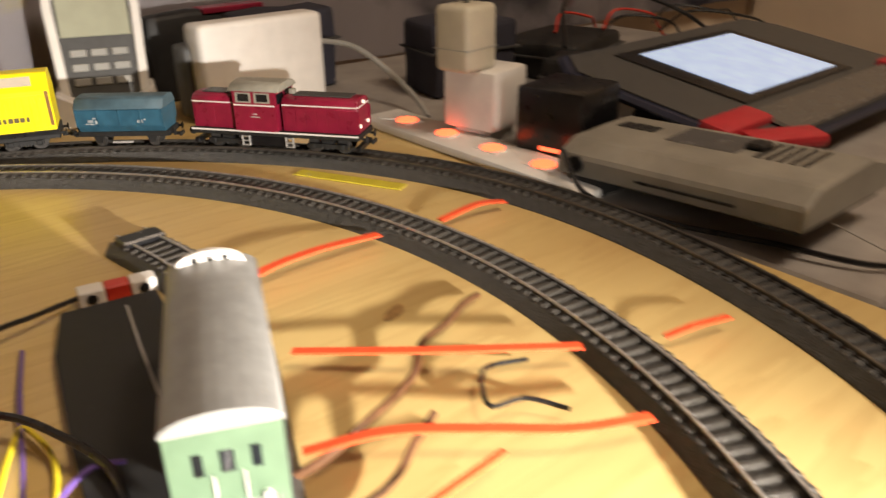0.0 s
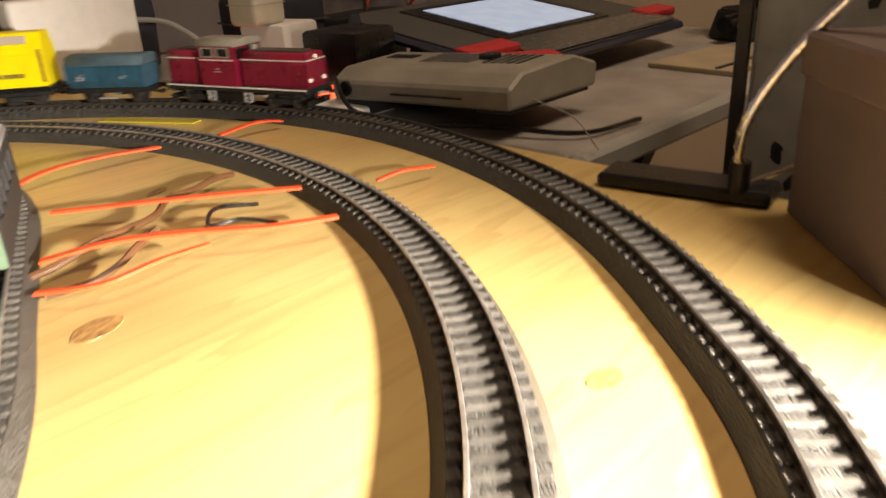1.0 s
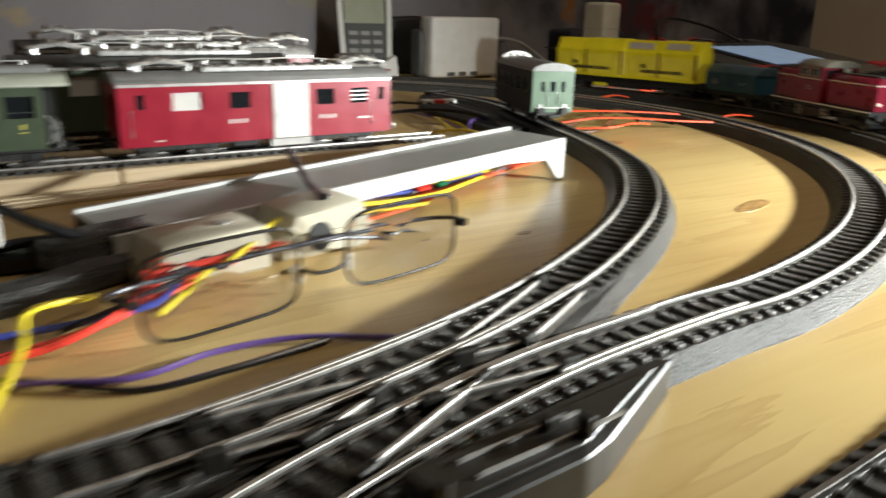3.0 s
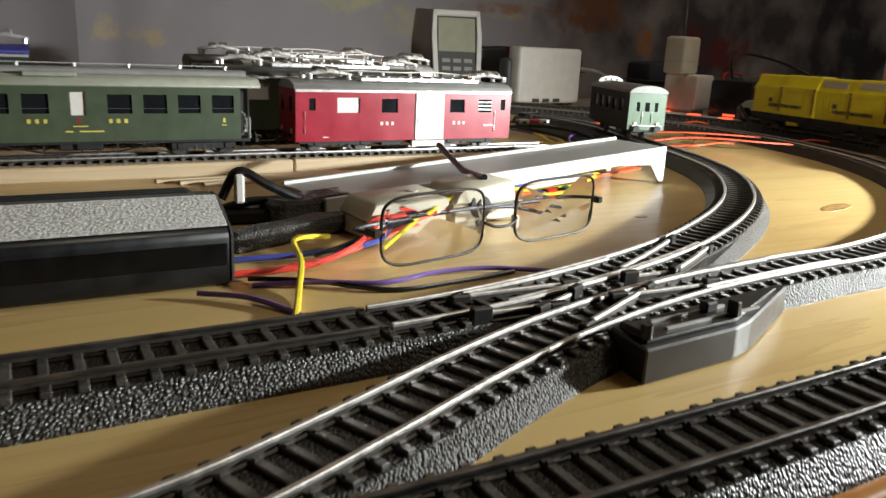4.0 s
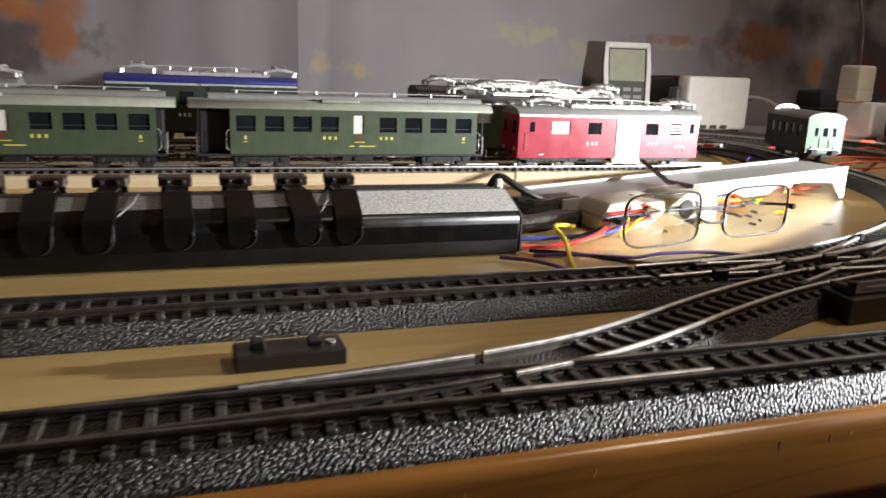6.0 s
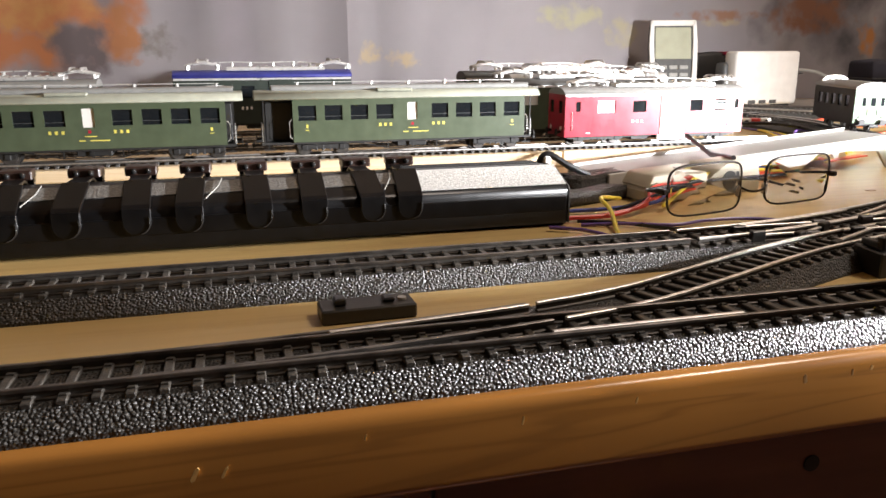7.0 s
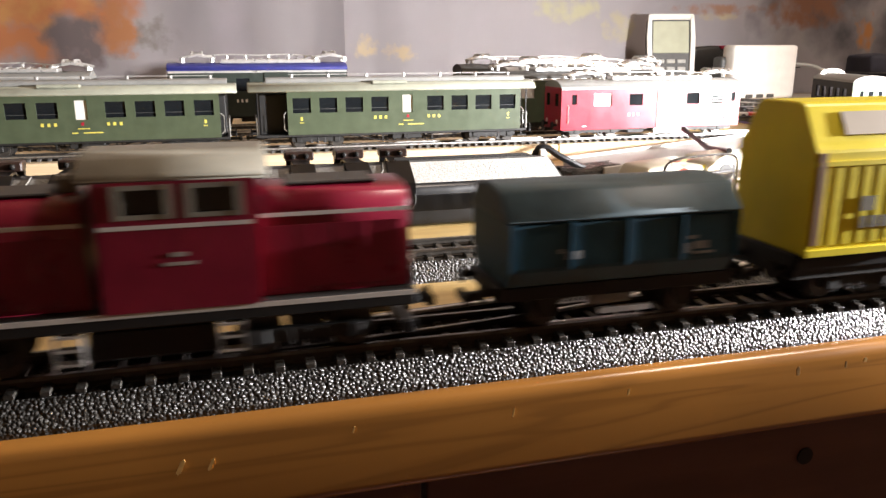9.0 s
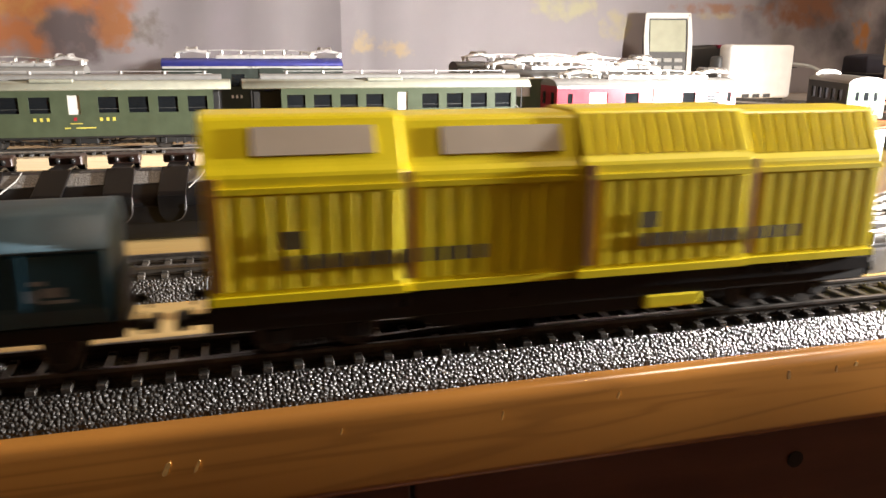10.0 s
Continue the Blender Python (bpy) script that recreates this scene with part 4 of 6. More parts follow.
def short_coach(m):
    """A short green coach with a curved grey roof; a white end arch with lamp openings rises behind it."""
    t = thing("branch_coach", m, "pale green short model coach with a curved grey roof", "model coach")
    L, w = 0.107, 0.0345
    bm = bmesh.new()
    wins = [(x, 0.011, 0.025, 0.036) for x in (-0.036, -0.018, 0.0, 0.018, 0.036)]
    for side in (-1, 1):
        side_wall(bm, L, side * w / 2, 0.010, 0.0425, wins)
    # Sides turned from the lamp: their shade is put into a near-black colour.
    part("body", bm, BLACK_MATT, t, "green side walls, near-black with shade in the colour")
    for s in (-1, 1):
        bm = bmesh.new()
        prism([(w / 2, 0.010), *arch(w, 0.0425, 0.0058, 12), (-w / 2, 0.010)], s * L / 2 - 0.0007, s * L / 2 + 0.0007, bm)
        end = part("end_wall", bm, GREEN_LIGHT, t, "pale green end wall")
        for y, ww in ((-0.0085, 0.003), (0, 0.0042), (0.0085, 0.003)):
            part("end_window", box(s * L / 2 - 0.0009 if s < 0 else L / 2 + 0.0006, s * L / 2 - 0.0006 if s < 0 else L / 2 + 0.0009, y - ww / 2, y + ww / 2, 0.0265, 0.0345), GLASS_DARK, end)
        part("step_board", box(s * L / 2 - 0.0035 if s < 0 else L / 2, s * L / 2 if s < 0 else L / 2 + 0.0035, -0.014, 0.014, 0.0135, 0.0143), SILVER, t)
        for y in (-0.0045, 0.0045):
            part("grab_rail", tube([(s * (L / 2 + 0.001), y, 0.015), (s * (L / 2 + 0.0018), y, 0.02), (s * (L / 2 + 0.001), y, 0.026)], 0.0004, 6), SILVER_BRIGHT, end)
        for y in (-0.0105, 0.0105):
            part("tail_lamp", cyl(y, 0.0155, min(s * L / 2, s * (L / 2 + 0.0022)), max(s * L / 2, s * (L / 2 + 0.0022)), 0.0015, 12, axis="x"), SILVER_BRIGHT, end)
        buffers(t, s * L / 2)
    for side in (-1, 1):
        for x, ww, lo, hi in wins:
            part("window", box(x - ww / 2, x + ww / 2, side * (w / 2 - 0.0008), side * (w / 2 - 0.0003), lo, hi), GLASS_DARK, t)
    part("roof", prism(arch(w + 0.002, 0.0425, 0.0068, 14) , -L / 2 - 0.002, L / 2 + 0.002, bevel=0.0003), ROOF_GREY, t, "smooth curved grey roof", True)
    panel = part("end_arch", prism([(0.0135, 0.047), *arch(0.027, 0.047, 0.0065, 12)[1:-1], (-0.0135, 0.047)], L / 2 - 0.006, L / 2 - 0.003), WHITE, t, "white arched end panel")
    for y in (-0.006, 0, 0.006):
        part("opening", cyl(y, 0.0500, L / 2 - 0.0064, L / 2 - 0.006, 0.0013, 10, axis="x"), BLACK, panel)
    part("underframe", box(-L / 2, L / 2, -0.013, 0.013, 0.0075, 0.010), BLACK_MATT, t)
    for x in (-0.03, 0.03):
        wheelset(t, x, 0.0055)
        for side in (-1, 1):
            part("axle_box", box(x - 0.004, x + 0.004, side * 0.0115 - 0.001, side * 0.0115 + 0.001, 0.003, 0.0085, 0.0005), BLACK_MATT, t)
    return t


short_coach(pose(.1975, .2525, RAIL_TOP + 0.0002, 0, 0, 68.5))


def diesel():
    """A hood diesel: short hood behind, cab, long hood in front; white lines along hoods and frame."""
    t = thing("diesel_locomotive", pose(0, 0, 0), "dark red model diesel locomotive with white lining pulling two wagons", "model locomotive")

    def hood(x0, x1, slope):
        out = [(0.0128, 0.0165), (0.0128, 0.0385), (0.0108, 0.0418), (0.006, 0.0432), (-0.006, 0.0432), (-0.0108, 0.0418), (-0.0128, 0.0385), (-0.0128, 0.0165)]
        return prism(out, x0, x1, bevel=0.0006)

    for x0, x1, nm in ((-0.075, -0.034, "rear_hood"), (0.008, 0.075, "front_hood")):
        h = part(nm, hood(x0, x1, 0), DARK_RED, t, "dark red engine hood", True)
        for side in (-1, 1):
            bars(h, [((x0 + x1) / 2, 0.0372, x1 - x0 - 0.001, 0.0010)], side * 0.01285, WHITE, "white_line", side)
            n = int((x1 - x0) / 0.0095)
            for k in range(n):
                part("hood_door", box(x0 + 0.003 + k * 0.0095, x0 + 0.0115 + k * 0.0095, side * 0.0128 + min(0, side * 0.00014), side * 0.0128 + max(0, side * 0.00014), 0.0185, 0.0345, 0.00005), DARK_RED, h)
        part("grille", box(x0 + 0.008, x1 - 0.008, -0.007, 0.007, 0.0432, 0.0440, 0.0003), GREY_DARK, h)
        e = x1 if nm == "front_hood" else x0
        s = 1 if e > 0 else -1
        bars_end = box(min(e, e + s * 0.0003), max(e, e + s * 0.0003), -0.0125, 0.0125, 0.0367, 0.0377)
        part("white_line", bars_end, WHITE, h)
        for y in (-0.009, 0.009):
            part("headlight", cyl(y, 0.0225, min(e, e + s * 0.0012), max(e, e + s * 0.0012), 0.0016, 14, axis="x"), HEADLIGHT if s > 0 else WHITE, h, "lit headlight" if s > 0 else "")
        part("headlight", cyl(0, 0.0395, min(e, e + s * 0.0012), max(e, e + s * 0.0012), 0.0014, 14, axis="x"), HEADLIGHT if s > 0 else WHITE, h)
    bm = bmesh.new()
    wins = [(-0.0235, 0.0125, 0.0392, 0.0462), (-0.0065, 0.0125, 0.0392, 0.0462)]
    bm2 = bmesh.new()
    side_wall(bm2, 0.038, 0.0162, 0.0165, 0.0472, [(x + 0.014, w, lo, hi) for x, w, lo, hi in wins])
    side_wall(bm2, 0.038, -0.0162, 0.0165, 0.0472, [(x + 0.014, w, lo, hi) for x, w, lo, hi in wins])
    bmesh.ops.translate(bm2, verts=bm2.verts, vec=(-0.0145, 0, 0))
    join(bm, bm2)
    for x in (-0.0335, 0.0045):
        for a, b, lo, hi in ((-0.0162, 0.0162, 0.0165, 0.0372), (-0.0162, 0.0162, 0.0450, 0.0472), (-0.0162, -0.0145, 0.0372, 0.045), (-0.0012, 0.0012, 0.0372, 0.045), (0.0145, 0.0162, 0.0372, 0.045)):
            box(x - 0.0006, x + 0.0006, a, b, lo, hi, bm=bm)
    cab = part("cab", bm, DARK_RED, t, "dark red driver's cab")
    for side in (-1, 1):
        for x, w, lo, hi in wins:
            part("cab_window", box(x - w / 2 - 0.0007, x + w / 2 - 0.0001, side * 0.0156, side * 0.0160, lo, hi), GLASS_DARK, cab)
            part("window_frame", box(x - w / 2 - 0.0006, x + w / 2, side * 0.0168 - 0.0001, side * 0.0168 + 0.0001, hi - 0.0008, hi + 0.0003), CAB_ROOF, cab)
            part("window_frame", box(x - w / 2 - 0.0006, x + w / 2, side * 0.0168 - 0.0001, side * 0.0168 + 0.0001, lo - 0.0006, lo + 0.0005), CAB_ROOF, cab)
            for q in (x - w / 2 - 0.0012, x + w / 2 - 0.0016):
                part("window_pillar", box(q, q + 0.0020, side * 0.0169 - 0.0001, side * 0.0169 + 0.0001, lo - 0.0006, hi + 0.0003), CAB_ROOF, cab, "pale window pillar")
        bars(cab, [(-0.0145, 0.0368, 0.037, 0.0010)], side * 0.0168, WHITE, "white_line", side)
        bars(cab, [(-0.0145, 0.0300, 0.004, 0.0010), (-0.0145, 0.0278, 0.008, 0.0008)], side * 0.0168, SILVER, "marking", side)
        for x in (-0.0335, 0.0045):
            part("cab_window", box(x - 0.0002, x + 0.0002, min(side * 0.0012, side * 0.0145), max(side * 0.0012, side * 0.0145), 0.0372, 0.045), GLASS_DARK, cab)
    roof = [(0.0170, 0.0470), (0.0166, 0.0488), (0.0118, 0.0520), (0.005, 0.0532), (-0.005, 0.0532), (-0.0118, 0.0520), (-0.0166, 0.0488), (-0.0170, 0.0470)]
    part("cab_roof", prism(roof, -0.0375, 0.0085, bevel=0.0006), CAB_ROOF, t, "pale grey cab roof", True)
    part("exhaust", box(0.0105, 0.0155, -0.003, 0.003, 0.0425, 0.0472, 0.0008), CAB_ROOF, t, "exhaust stack before the cab")
    frame_ob = part("frame", box(-0.0762, 0.0762, -0.0165, 0.0165, 0.0125, 0.0168, 0.0004), BLACK_MATT, t, "black running frame")
    for side in (-1, 1):
        bars(frame_ob, [(0, 0.0160, 0.152, 0.0013)], side * 0.0165, WHITE, "white_line", side)
        part("fuel_tank", box(-0.022, 0.010, side * 0.0125 - 0.003, side * 0.0125 + 0.003, 0.0045, 0.0125, 0.0008), BLACK, t)
        for x in (-0.026, 0.014):
            bm = None
            for z in (0.005, 0.0085, 0.0118):
                bm = box(x - 0.003, x + 0.003, side * 0.0155 - 0.0014, side * 0.0155 + 0.0014, z - 0.0003, z + 0.0003, bm=bm)
            box(x - 0.0034, x - 0.003, side * 0.0155 - 0.0014, side * 0.0155 + 0.0014, 0.0045, 0.0125, bm=bm)
            box(x + 0.003, x + 0.0034, side * 0.0155 - 0.0014, side * 0.0155 + 0.0014, 0.0045, 0.0125, bm=bm)
            part("ladder", bm, SILVER, t)
    for s in (-1, 1):
        bogie(t, s * 0.046, 0.026, 0.0056)
        buffers(t, s * 0.0762, 0.0125)
        part("plough", box(min(s * 0.072, s * 0.0765), max(s * 0.072, s * 0.0765), -0.014, 0.014, 0.0035, 0.0075, 0.0005), BLACK, t)
    return t


def blue_wagon():
    t = thing("lidded_wagon", pose(0, 0, 0), "steel blue model goods wagon with a ridged grey lid, moving", "model wagon")
    out = [(0.0125, 0.0130), (0.0158, 0.0185), (0.0158, 0.0315), (-0.0158, 0.0315), (-0.0158, 0.0185), (-0.0125, 0.0130)]
    body = part("tub", prism(out, -0.0450, 0.0450, bevel=0.0006), BLUE, t, "steel blue tub body")
    lid = part("lid", prism([(0.0164, 0.0315), (0.0160, 0.0328), (0.0108, 0.0392), (0.003, 0.0402), (-0.003, 0.0402), (-0.0108, 0.0392), (-0.0160, 0.0328), (-0.0164, 0.0315)], -0.0462, 0.0462, bevel=0.0008), BLUE_LID, t, "ridged blue-grey lid", True)
    for x in (-0.0445, -0.022, 0.0, 0.022, 0.0445):
        for side in (-1, 1):
            part("rib", box(x - 0.0006, x + 0.0006, side * 0.0158 - 0.0007, side * 0.0158 + 0.0007, 0.0185, 0.0315), BLUE, body)
    for side in (-1, 1):
        bars(body, [(-0.030, 0.0225, 0.006, 0.0022), (-0.024, 0.0218, 0.003, 0.0028), (-0.026, 0.0248, 0.004, 0.001), (0.021, 0.0222, 0.006, 0.0022), (0.026, 0.0235, 0.002, 0.0012), (-0.031, 0.0203, 0.009, 0.0008)], side * 0.0159, PALE_MARK, "marking", side)
    part("underframe", box(-0.048, 0.048, -0.0125, 0.0125, 0.0090, 0.0132, 0.0004), BLACK_MATT, t)
    part("air_tank", cyl(0.006, 0.0065, -0.008, 0.008, 0.0024, 14, axis="x"), GREY, t, "pale grey air tank", True)
    part("brake_step", box(-0.012, 0.009, -0.0145, -0.0125, 0.0042, 0.0056), SILVER, t, "bright step bar")
    part("brake_step", box(-0.012, 0.009, 0.0125, 0.0145, 0.0042, 0.0056), SILVER, t, "bright step bar")
    for x in (-0.028, 0.028):
        wheelset(t, x)
        for side in (-1, 1):
            part("axle_guard", prism([(x - 0.005, 0.009), (x - 0.0022, 0.0036), (x + 0.0022, 0.0036), (x + 0.005, 0.009)], side * 0.0108 - 0.0008, side * 0.0108 + 0.0008, axis="y"), BLACK_MATT, t)
    for s in (-1, 1):
        buffers(t, s * 0.048)
    part("platform_rail", box(-0.0475, -0.0470, -0.012, 0.012, 0.0132, 0.0225), BLACK_MATT, t)
    return t


def hood_wagon():
    """Two pairs of telescopic hoods, ribbed all over, on a black frame."""
    t = thing("hood_wagon", pose(0, 0, 0), "bright yellow ribbed model hood wagon with dark lettering, moving", "model wagon")
    half = 0.0985
    for n, (x0, x1, grow) in enumerate(((-half, -0.0505, 0.0), (-0.052, 0.001, 0.0009), (-0.001, 0.051, 0.0), (0.0495, half, 0.0009))):
        w = 0.0160 + grow
        out = [(w, 0.0165), (w, 0.0465 + grow), (w - 0.0015, 0.0485 + grow), (0.0098, 0.0592 + grow), (0.0075, 0.0600 + grow), (-0.0075, 0.0600 + grow), (-0.0098, 0.0592 + grow), (-w + 0.0015, 0.0485 + grow), (-w, 0.0465 + grow), (-w, 0.0165)]
        h = part("hood", prism(out, x0, x1, bevel=0.0005), YELLOW, t, "bright yellow sliding hood")
        for side in (-1, 1):
            x = x0 + 0.0035
            while x < x1 - 0.003:
                part("rib", box(x - 0.0016, x + 0.0016, side * w - 0.0004, side * w + 0.0004, 0.0195, 0.0430, 0.0003), YELLOW, h)
                x += 0.0052
            part("lower_flange", box(x0, x1, side * w - 0.0009, side * w + 0.0009, 0.0165, 0.0185), YELLOW, h)
            part("upper_flange", box(x0, x1, side * w - 0.0007, side * w + 0.0007, 0.0432, 0.0446), YELLOW, h)
            part("locking_bar", box(x1 - 0.0036, x1 - 0.0012, side * w - 0.0008, side * w + 0.0008, 0.0200, 0.0470), HOOD_BROWN, h, "rust brown locking bar")
            if n >= 2:
                nx, nz = 0.0105, 0.0062
                p = part("slope_panel", box(x0 + 0.007, x1 - 0.012, -0.0036, 0.0036, -0.0001, 0.0006), CREAM, h, "pale cream panel on the slope")
                ang = math.degrees(math.atan2(0.0105, w - 0.0015 - 0.0098))
                p.matrix_basis = pose(0, side * (w - 0.0015 + 0.0098) / 2, 0.0538 + grow, -side * ang, 0, 0)
            else:
                for k2 in range(int((x1 - x0) / 0.004)):
                    rib = part("roof_rib", box(-0.0005, 0.0005, -0.0058, 0.0058, -0.0002, 0.0005), YELLOW, h)
                    rib.matrix_basis = pose(x0 + 0.003 + 0.004 * k2, side * (w - 0.0015 + 0.0098) / 2, 0.0538 + grow, -side * math.degrees(math.atan2(0.0105, w - 0.0113)), 0, 0)
    for side in (-1, 1):
        for cx in (-0.0435, 0.0540):
            marks = [(cx + 0.0042 * (k - 6), 0.0262, 0.0034 if k % 4 else 0.0022, 0.0036) for k in range(13)] + [(cx + side * 0.0240, 0.0318, 0.0055, 0.0044)]
            bars(t, marks, side * 0.0176, LETTER_DARK, "lettering", side)
    part("frame", box(-0.0995, 0.0995, -0.0145, 0.0145, 0.0085, 0.0167, 0.0004), BLACK_MATT, t, "black wagon frame")
    part("frame_skirt", prism([(-0.05, 0.0088), (-0.04, 0.0045), (0.04, 0.0045), (0.05, 0.0088)], -0.0125, 0.0125, axis="y"), BLACK_MATT, t)
    for side in (-1, 1):
        part("sill", box(-0.0995, 0.0995, side * 0.0148 - 0.0008, side * 0.0148 + 0.0008, 0.0120, 0.0156), BLACK, t)
        part("equipment_box", box(-0.040, -0.022, side * 0.0138 - 0.0015, side * 0.0138 + 0.0015, 0.0050, 0.0090, 0.0005), YELLOW, t, "small yellow box under the frame")
    for s in (-1, 1):
        bogie(t, s * 0.072, 0.021)
        buffers(t, s * 0.0995)
    return t


def fitted(t, f):
    """Shortens a vehicle to its true length."""
    for ob in t.children_recursive:
        ob.data.transform(Matrix.Diagonal((f, 1, 1, 1)))
        ob.location.x *= f
    return t


loco, blue, yellow = fitted(diesel(), 0.918), fitted(blue_wagon(), 0.765), fitted(hood_wagon(), 0.975)

# ---- loose things on the table ----
HORN = mat("dark_horn", (0.03, 0.016, 0.012), 0.35, vary=0.3)
def black_case():
    """A long black case with a stippled grey lid end, held by a row of black clips."""
    t = thing("instrument_case", pose(-.256, -.05, 0), "long glossy black case with a stippled grey lid end", "case")
    out = [(0, 0.0005), (-0.0015, 0.003), (-0.0015, 0.019), (0, 0.0215), (0.020, 0.0295), (0.030, 0.0295), (0.042, 0.022), (0.043, 0.0005)]
    part("shell", prism(out, -0.52, 0, bevel=0.0012), CASE_BLACK, t, "glossy black shell", True)
    part("front_band", box(-0.52, -0.0015, -0.0021, -0.0012, 0.0085, 0.0165, 0.0003), CASE_BLACK, t)
    part("lid", prism([(0.0008, 0.0220), (0.0005, 0.0226), (0.0185, 0.0302), (0.0185, 0.0292)], -0.0865, -0.0008, bevel=0.0002), STIPPLE, t, "stippled grey lid slope")
    part("lid_ridge", prism([(0.0185, 0.029), (0.0185, 0.0308), (0.031, 0.0308), (0.031, 0.029)], -0.085, -0.008, bevel=0.0004), GREY_DARK, t, "dark grey ridge strip")
    for k in range(3):
        part("groove_strip", box(-0.084, -0.010, 0.0200 + 0.0035 * k, 0.0212 + 0.0035 * k, 0.0308, 0.0314), BLACK_MATT, t)
    part("end_cap", prism([(-0.0014, 0.002), (-0.0014, 0.019), (0.0005, 0.0213), (0.020, 0.0291), (0.030, 0.0291), (0.0415, 0.0218), (0.0425, 0.002)], 0.0, 0.0008), GREY_DARK, t)
    for n, u in enumerate((-.341, -.360, -.388, -.414, -.445, -.468, -.497, -.523, -.548, -.577, -.60, -.625, -.65, -.675, -.70, -.725, -.75)):
        x = u + .256
        w = 0.0062
        c = thing("spring_clip", pose(u, -.05, 0, 0, 0, (-4, 3, 0, 2, -3, 1)[n % 6]), "black plastic spring clip closed over the case", "clip", "clips over the case")
        mid = 0.0152
        tongue = [(w * math.cos(q), mid + w * math.sin(q)) for q in (math.pi + math.pi * k / 12 for k in range(13))] + [(w, 0.0212), (-w, 0.0212)]
        part("tongue", prism(tongue, -0.0036, -0.0022, axis="y", bevel=0.0003), CASE_BLACK, c, "broad black tongue with a rounded end")
        part("band", prism([(-0.0034, 0.0212), (-0.0010, 0.0212), (0.0195, 0.0298), (0.0195, 0.0312), (-0.0010, 0.0228)], -w, w, bevel=0.0003), CASE_BLACK, c, "black band over the slope")
        # Glossy tube added along one side of the tongue end, shaping its crescent highlight.
        part("rim", tube([((w - 0.0006) * math.cos(q), -0.0038, mid + (w - 0.0006) * math.sin(q)) for q in (-1.35 + 1.75 * k / 10 for k in range(11))], 0.00045, 6), KNOB, c, "shiny tube added for the crescent highlight", True)
        part("bridge", prism([(0.0195, 0.0298), (0.0195, 0.0310), (0.0350, 0.0310), (0.0450, 0.0265), (0.0450, 0.0250), (0.0340, 0.0298)], -w * 0.7, w * 0.7), CASE_BLACK, c)
        part("grip", box(-w - 0.0012, w + 0.0012, 0.0345, 0.0455, 0.0306, 0.0352, 0.0006), HORN, c, "dark horn-coloured grip")
        part("stay", box(-w, w, 0.0465, 0.0490, 0.0, 0.0275, 0.0004), CASE_BLACK, c)
        part("stay_cap", box(-w, w, 0.0440, 0.0492, 0.0275, 0.0310, 0.0004), CASE_BLACK, c)
        for s in (-1, 1):
            bm = bmesh.new()
            bmesh.ops.create_uvsphere(bm, u_segments=12, v_segments=8, radius=0.0015, matrix=Matrix.Translation((s * 0.0034, 0.0342, 0.0330)))
            part("knob", bm, KNOB, c, "shiny dark knob", True)
        if n % 3 == 1:
            part("wire_spring", tube([(w + 0.0008, 0.002, 0.0236), (w + 0.0060, 0.012, 0.0275), (w + 0.0075, 0.019, 0.0302)], 0.00035, 6), GREY, c)
    part("slope_strip", prism([(0.0085, 0.0249), (0.0083, 0.0253), (0.0185, 0.0293), (0.0187, 0.0289)], -0.52, -0.0868), STIPPLE_SHADED, t, "stippled strip along the slope, shade in its darker grey")
    return t


black_case()


def ramp():
    """A grey ramp bridge on feet, rising to the near end."""
    t = thing("loading_ramp", pose(.077, .0755, 0, 0, 0, 8.9), "light grey plastic loading ramp beside the inner curve", "model ramp")
    L = 0.27
    part("deck", prism([(0, 0.0252), (0, 0.0232), (-L, 0.0092), (-L, 0.0112)], 0.001, 0.046, axis="y", bevel=0.0003), GREY, t, "smooth mid grey deck")
    side = [(0, 0.0258), (0, 0.0), (-0.004, 0.0002), (-0.016, 0.0135), (-0.05, 0.0150), (-L + 0.03, 0.0030), (-L, 0.0020), (-L, 0.0118)]
    for y in (0.0, 0.047):
        part("side_beam", prism(side, y - 0.0012, y + 0.0012, axis="y", bevel=0.0003), PALE_GREY, t, "pale grey side beam with a foot")
    part("edge_lip", prism([(0, 0.0270), (0, 0.0250), (-L, 0.0110), (-L, 0.0130)], 0.0440, 0.0465, axis="y"), PALE_GREY, t, "pale raised edge")
    for k in range(4):
        part("cross_rib", box(-0.03 - 0.06 * k, -0.028 - 0.06 * k, 0.002, 0.045, 0.0155 - 0.0031 * k, 0.0215 - 0.0031 * k), GREY, t)
    return t


ramp()


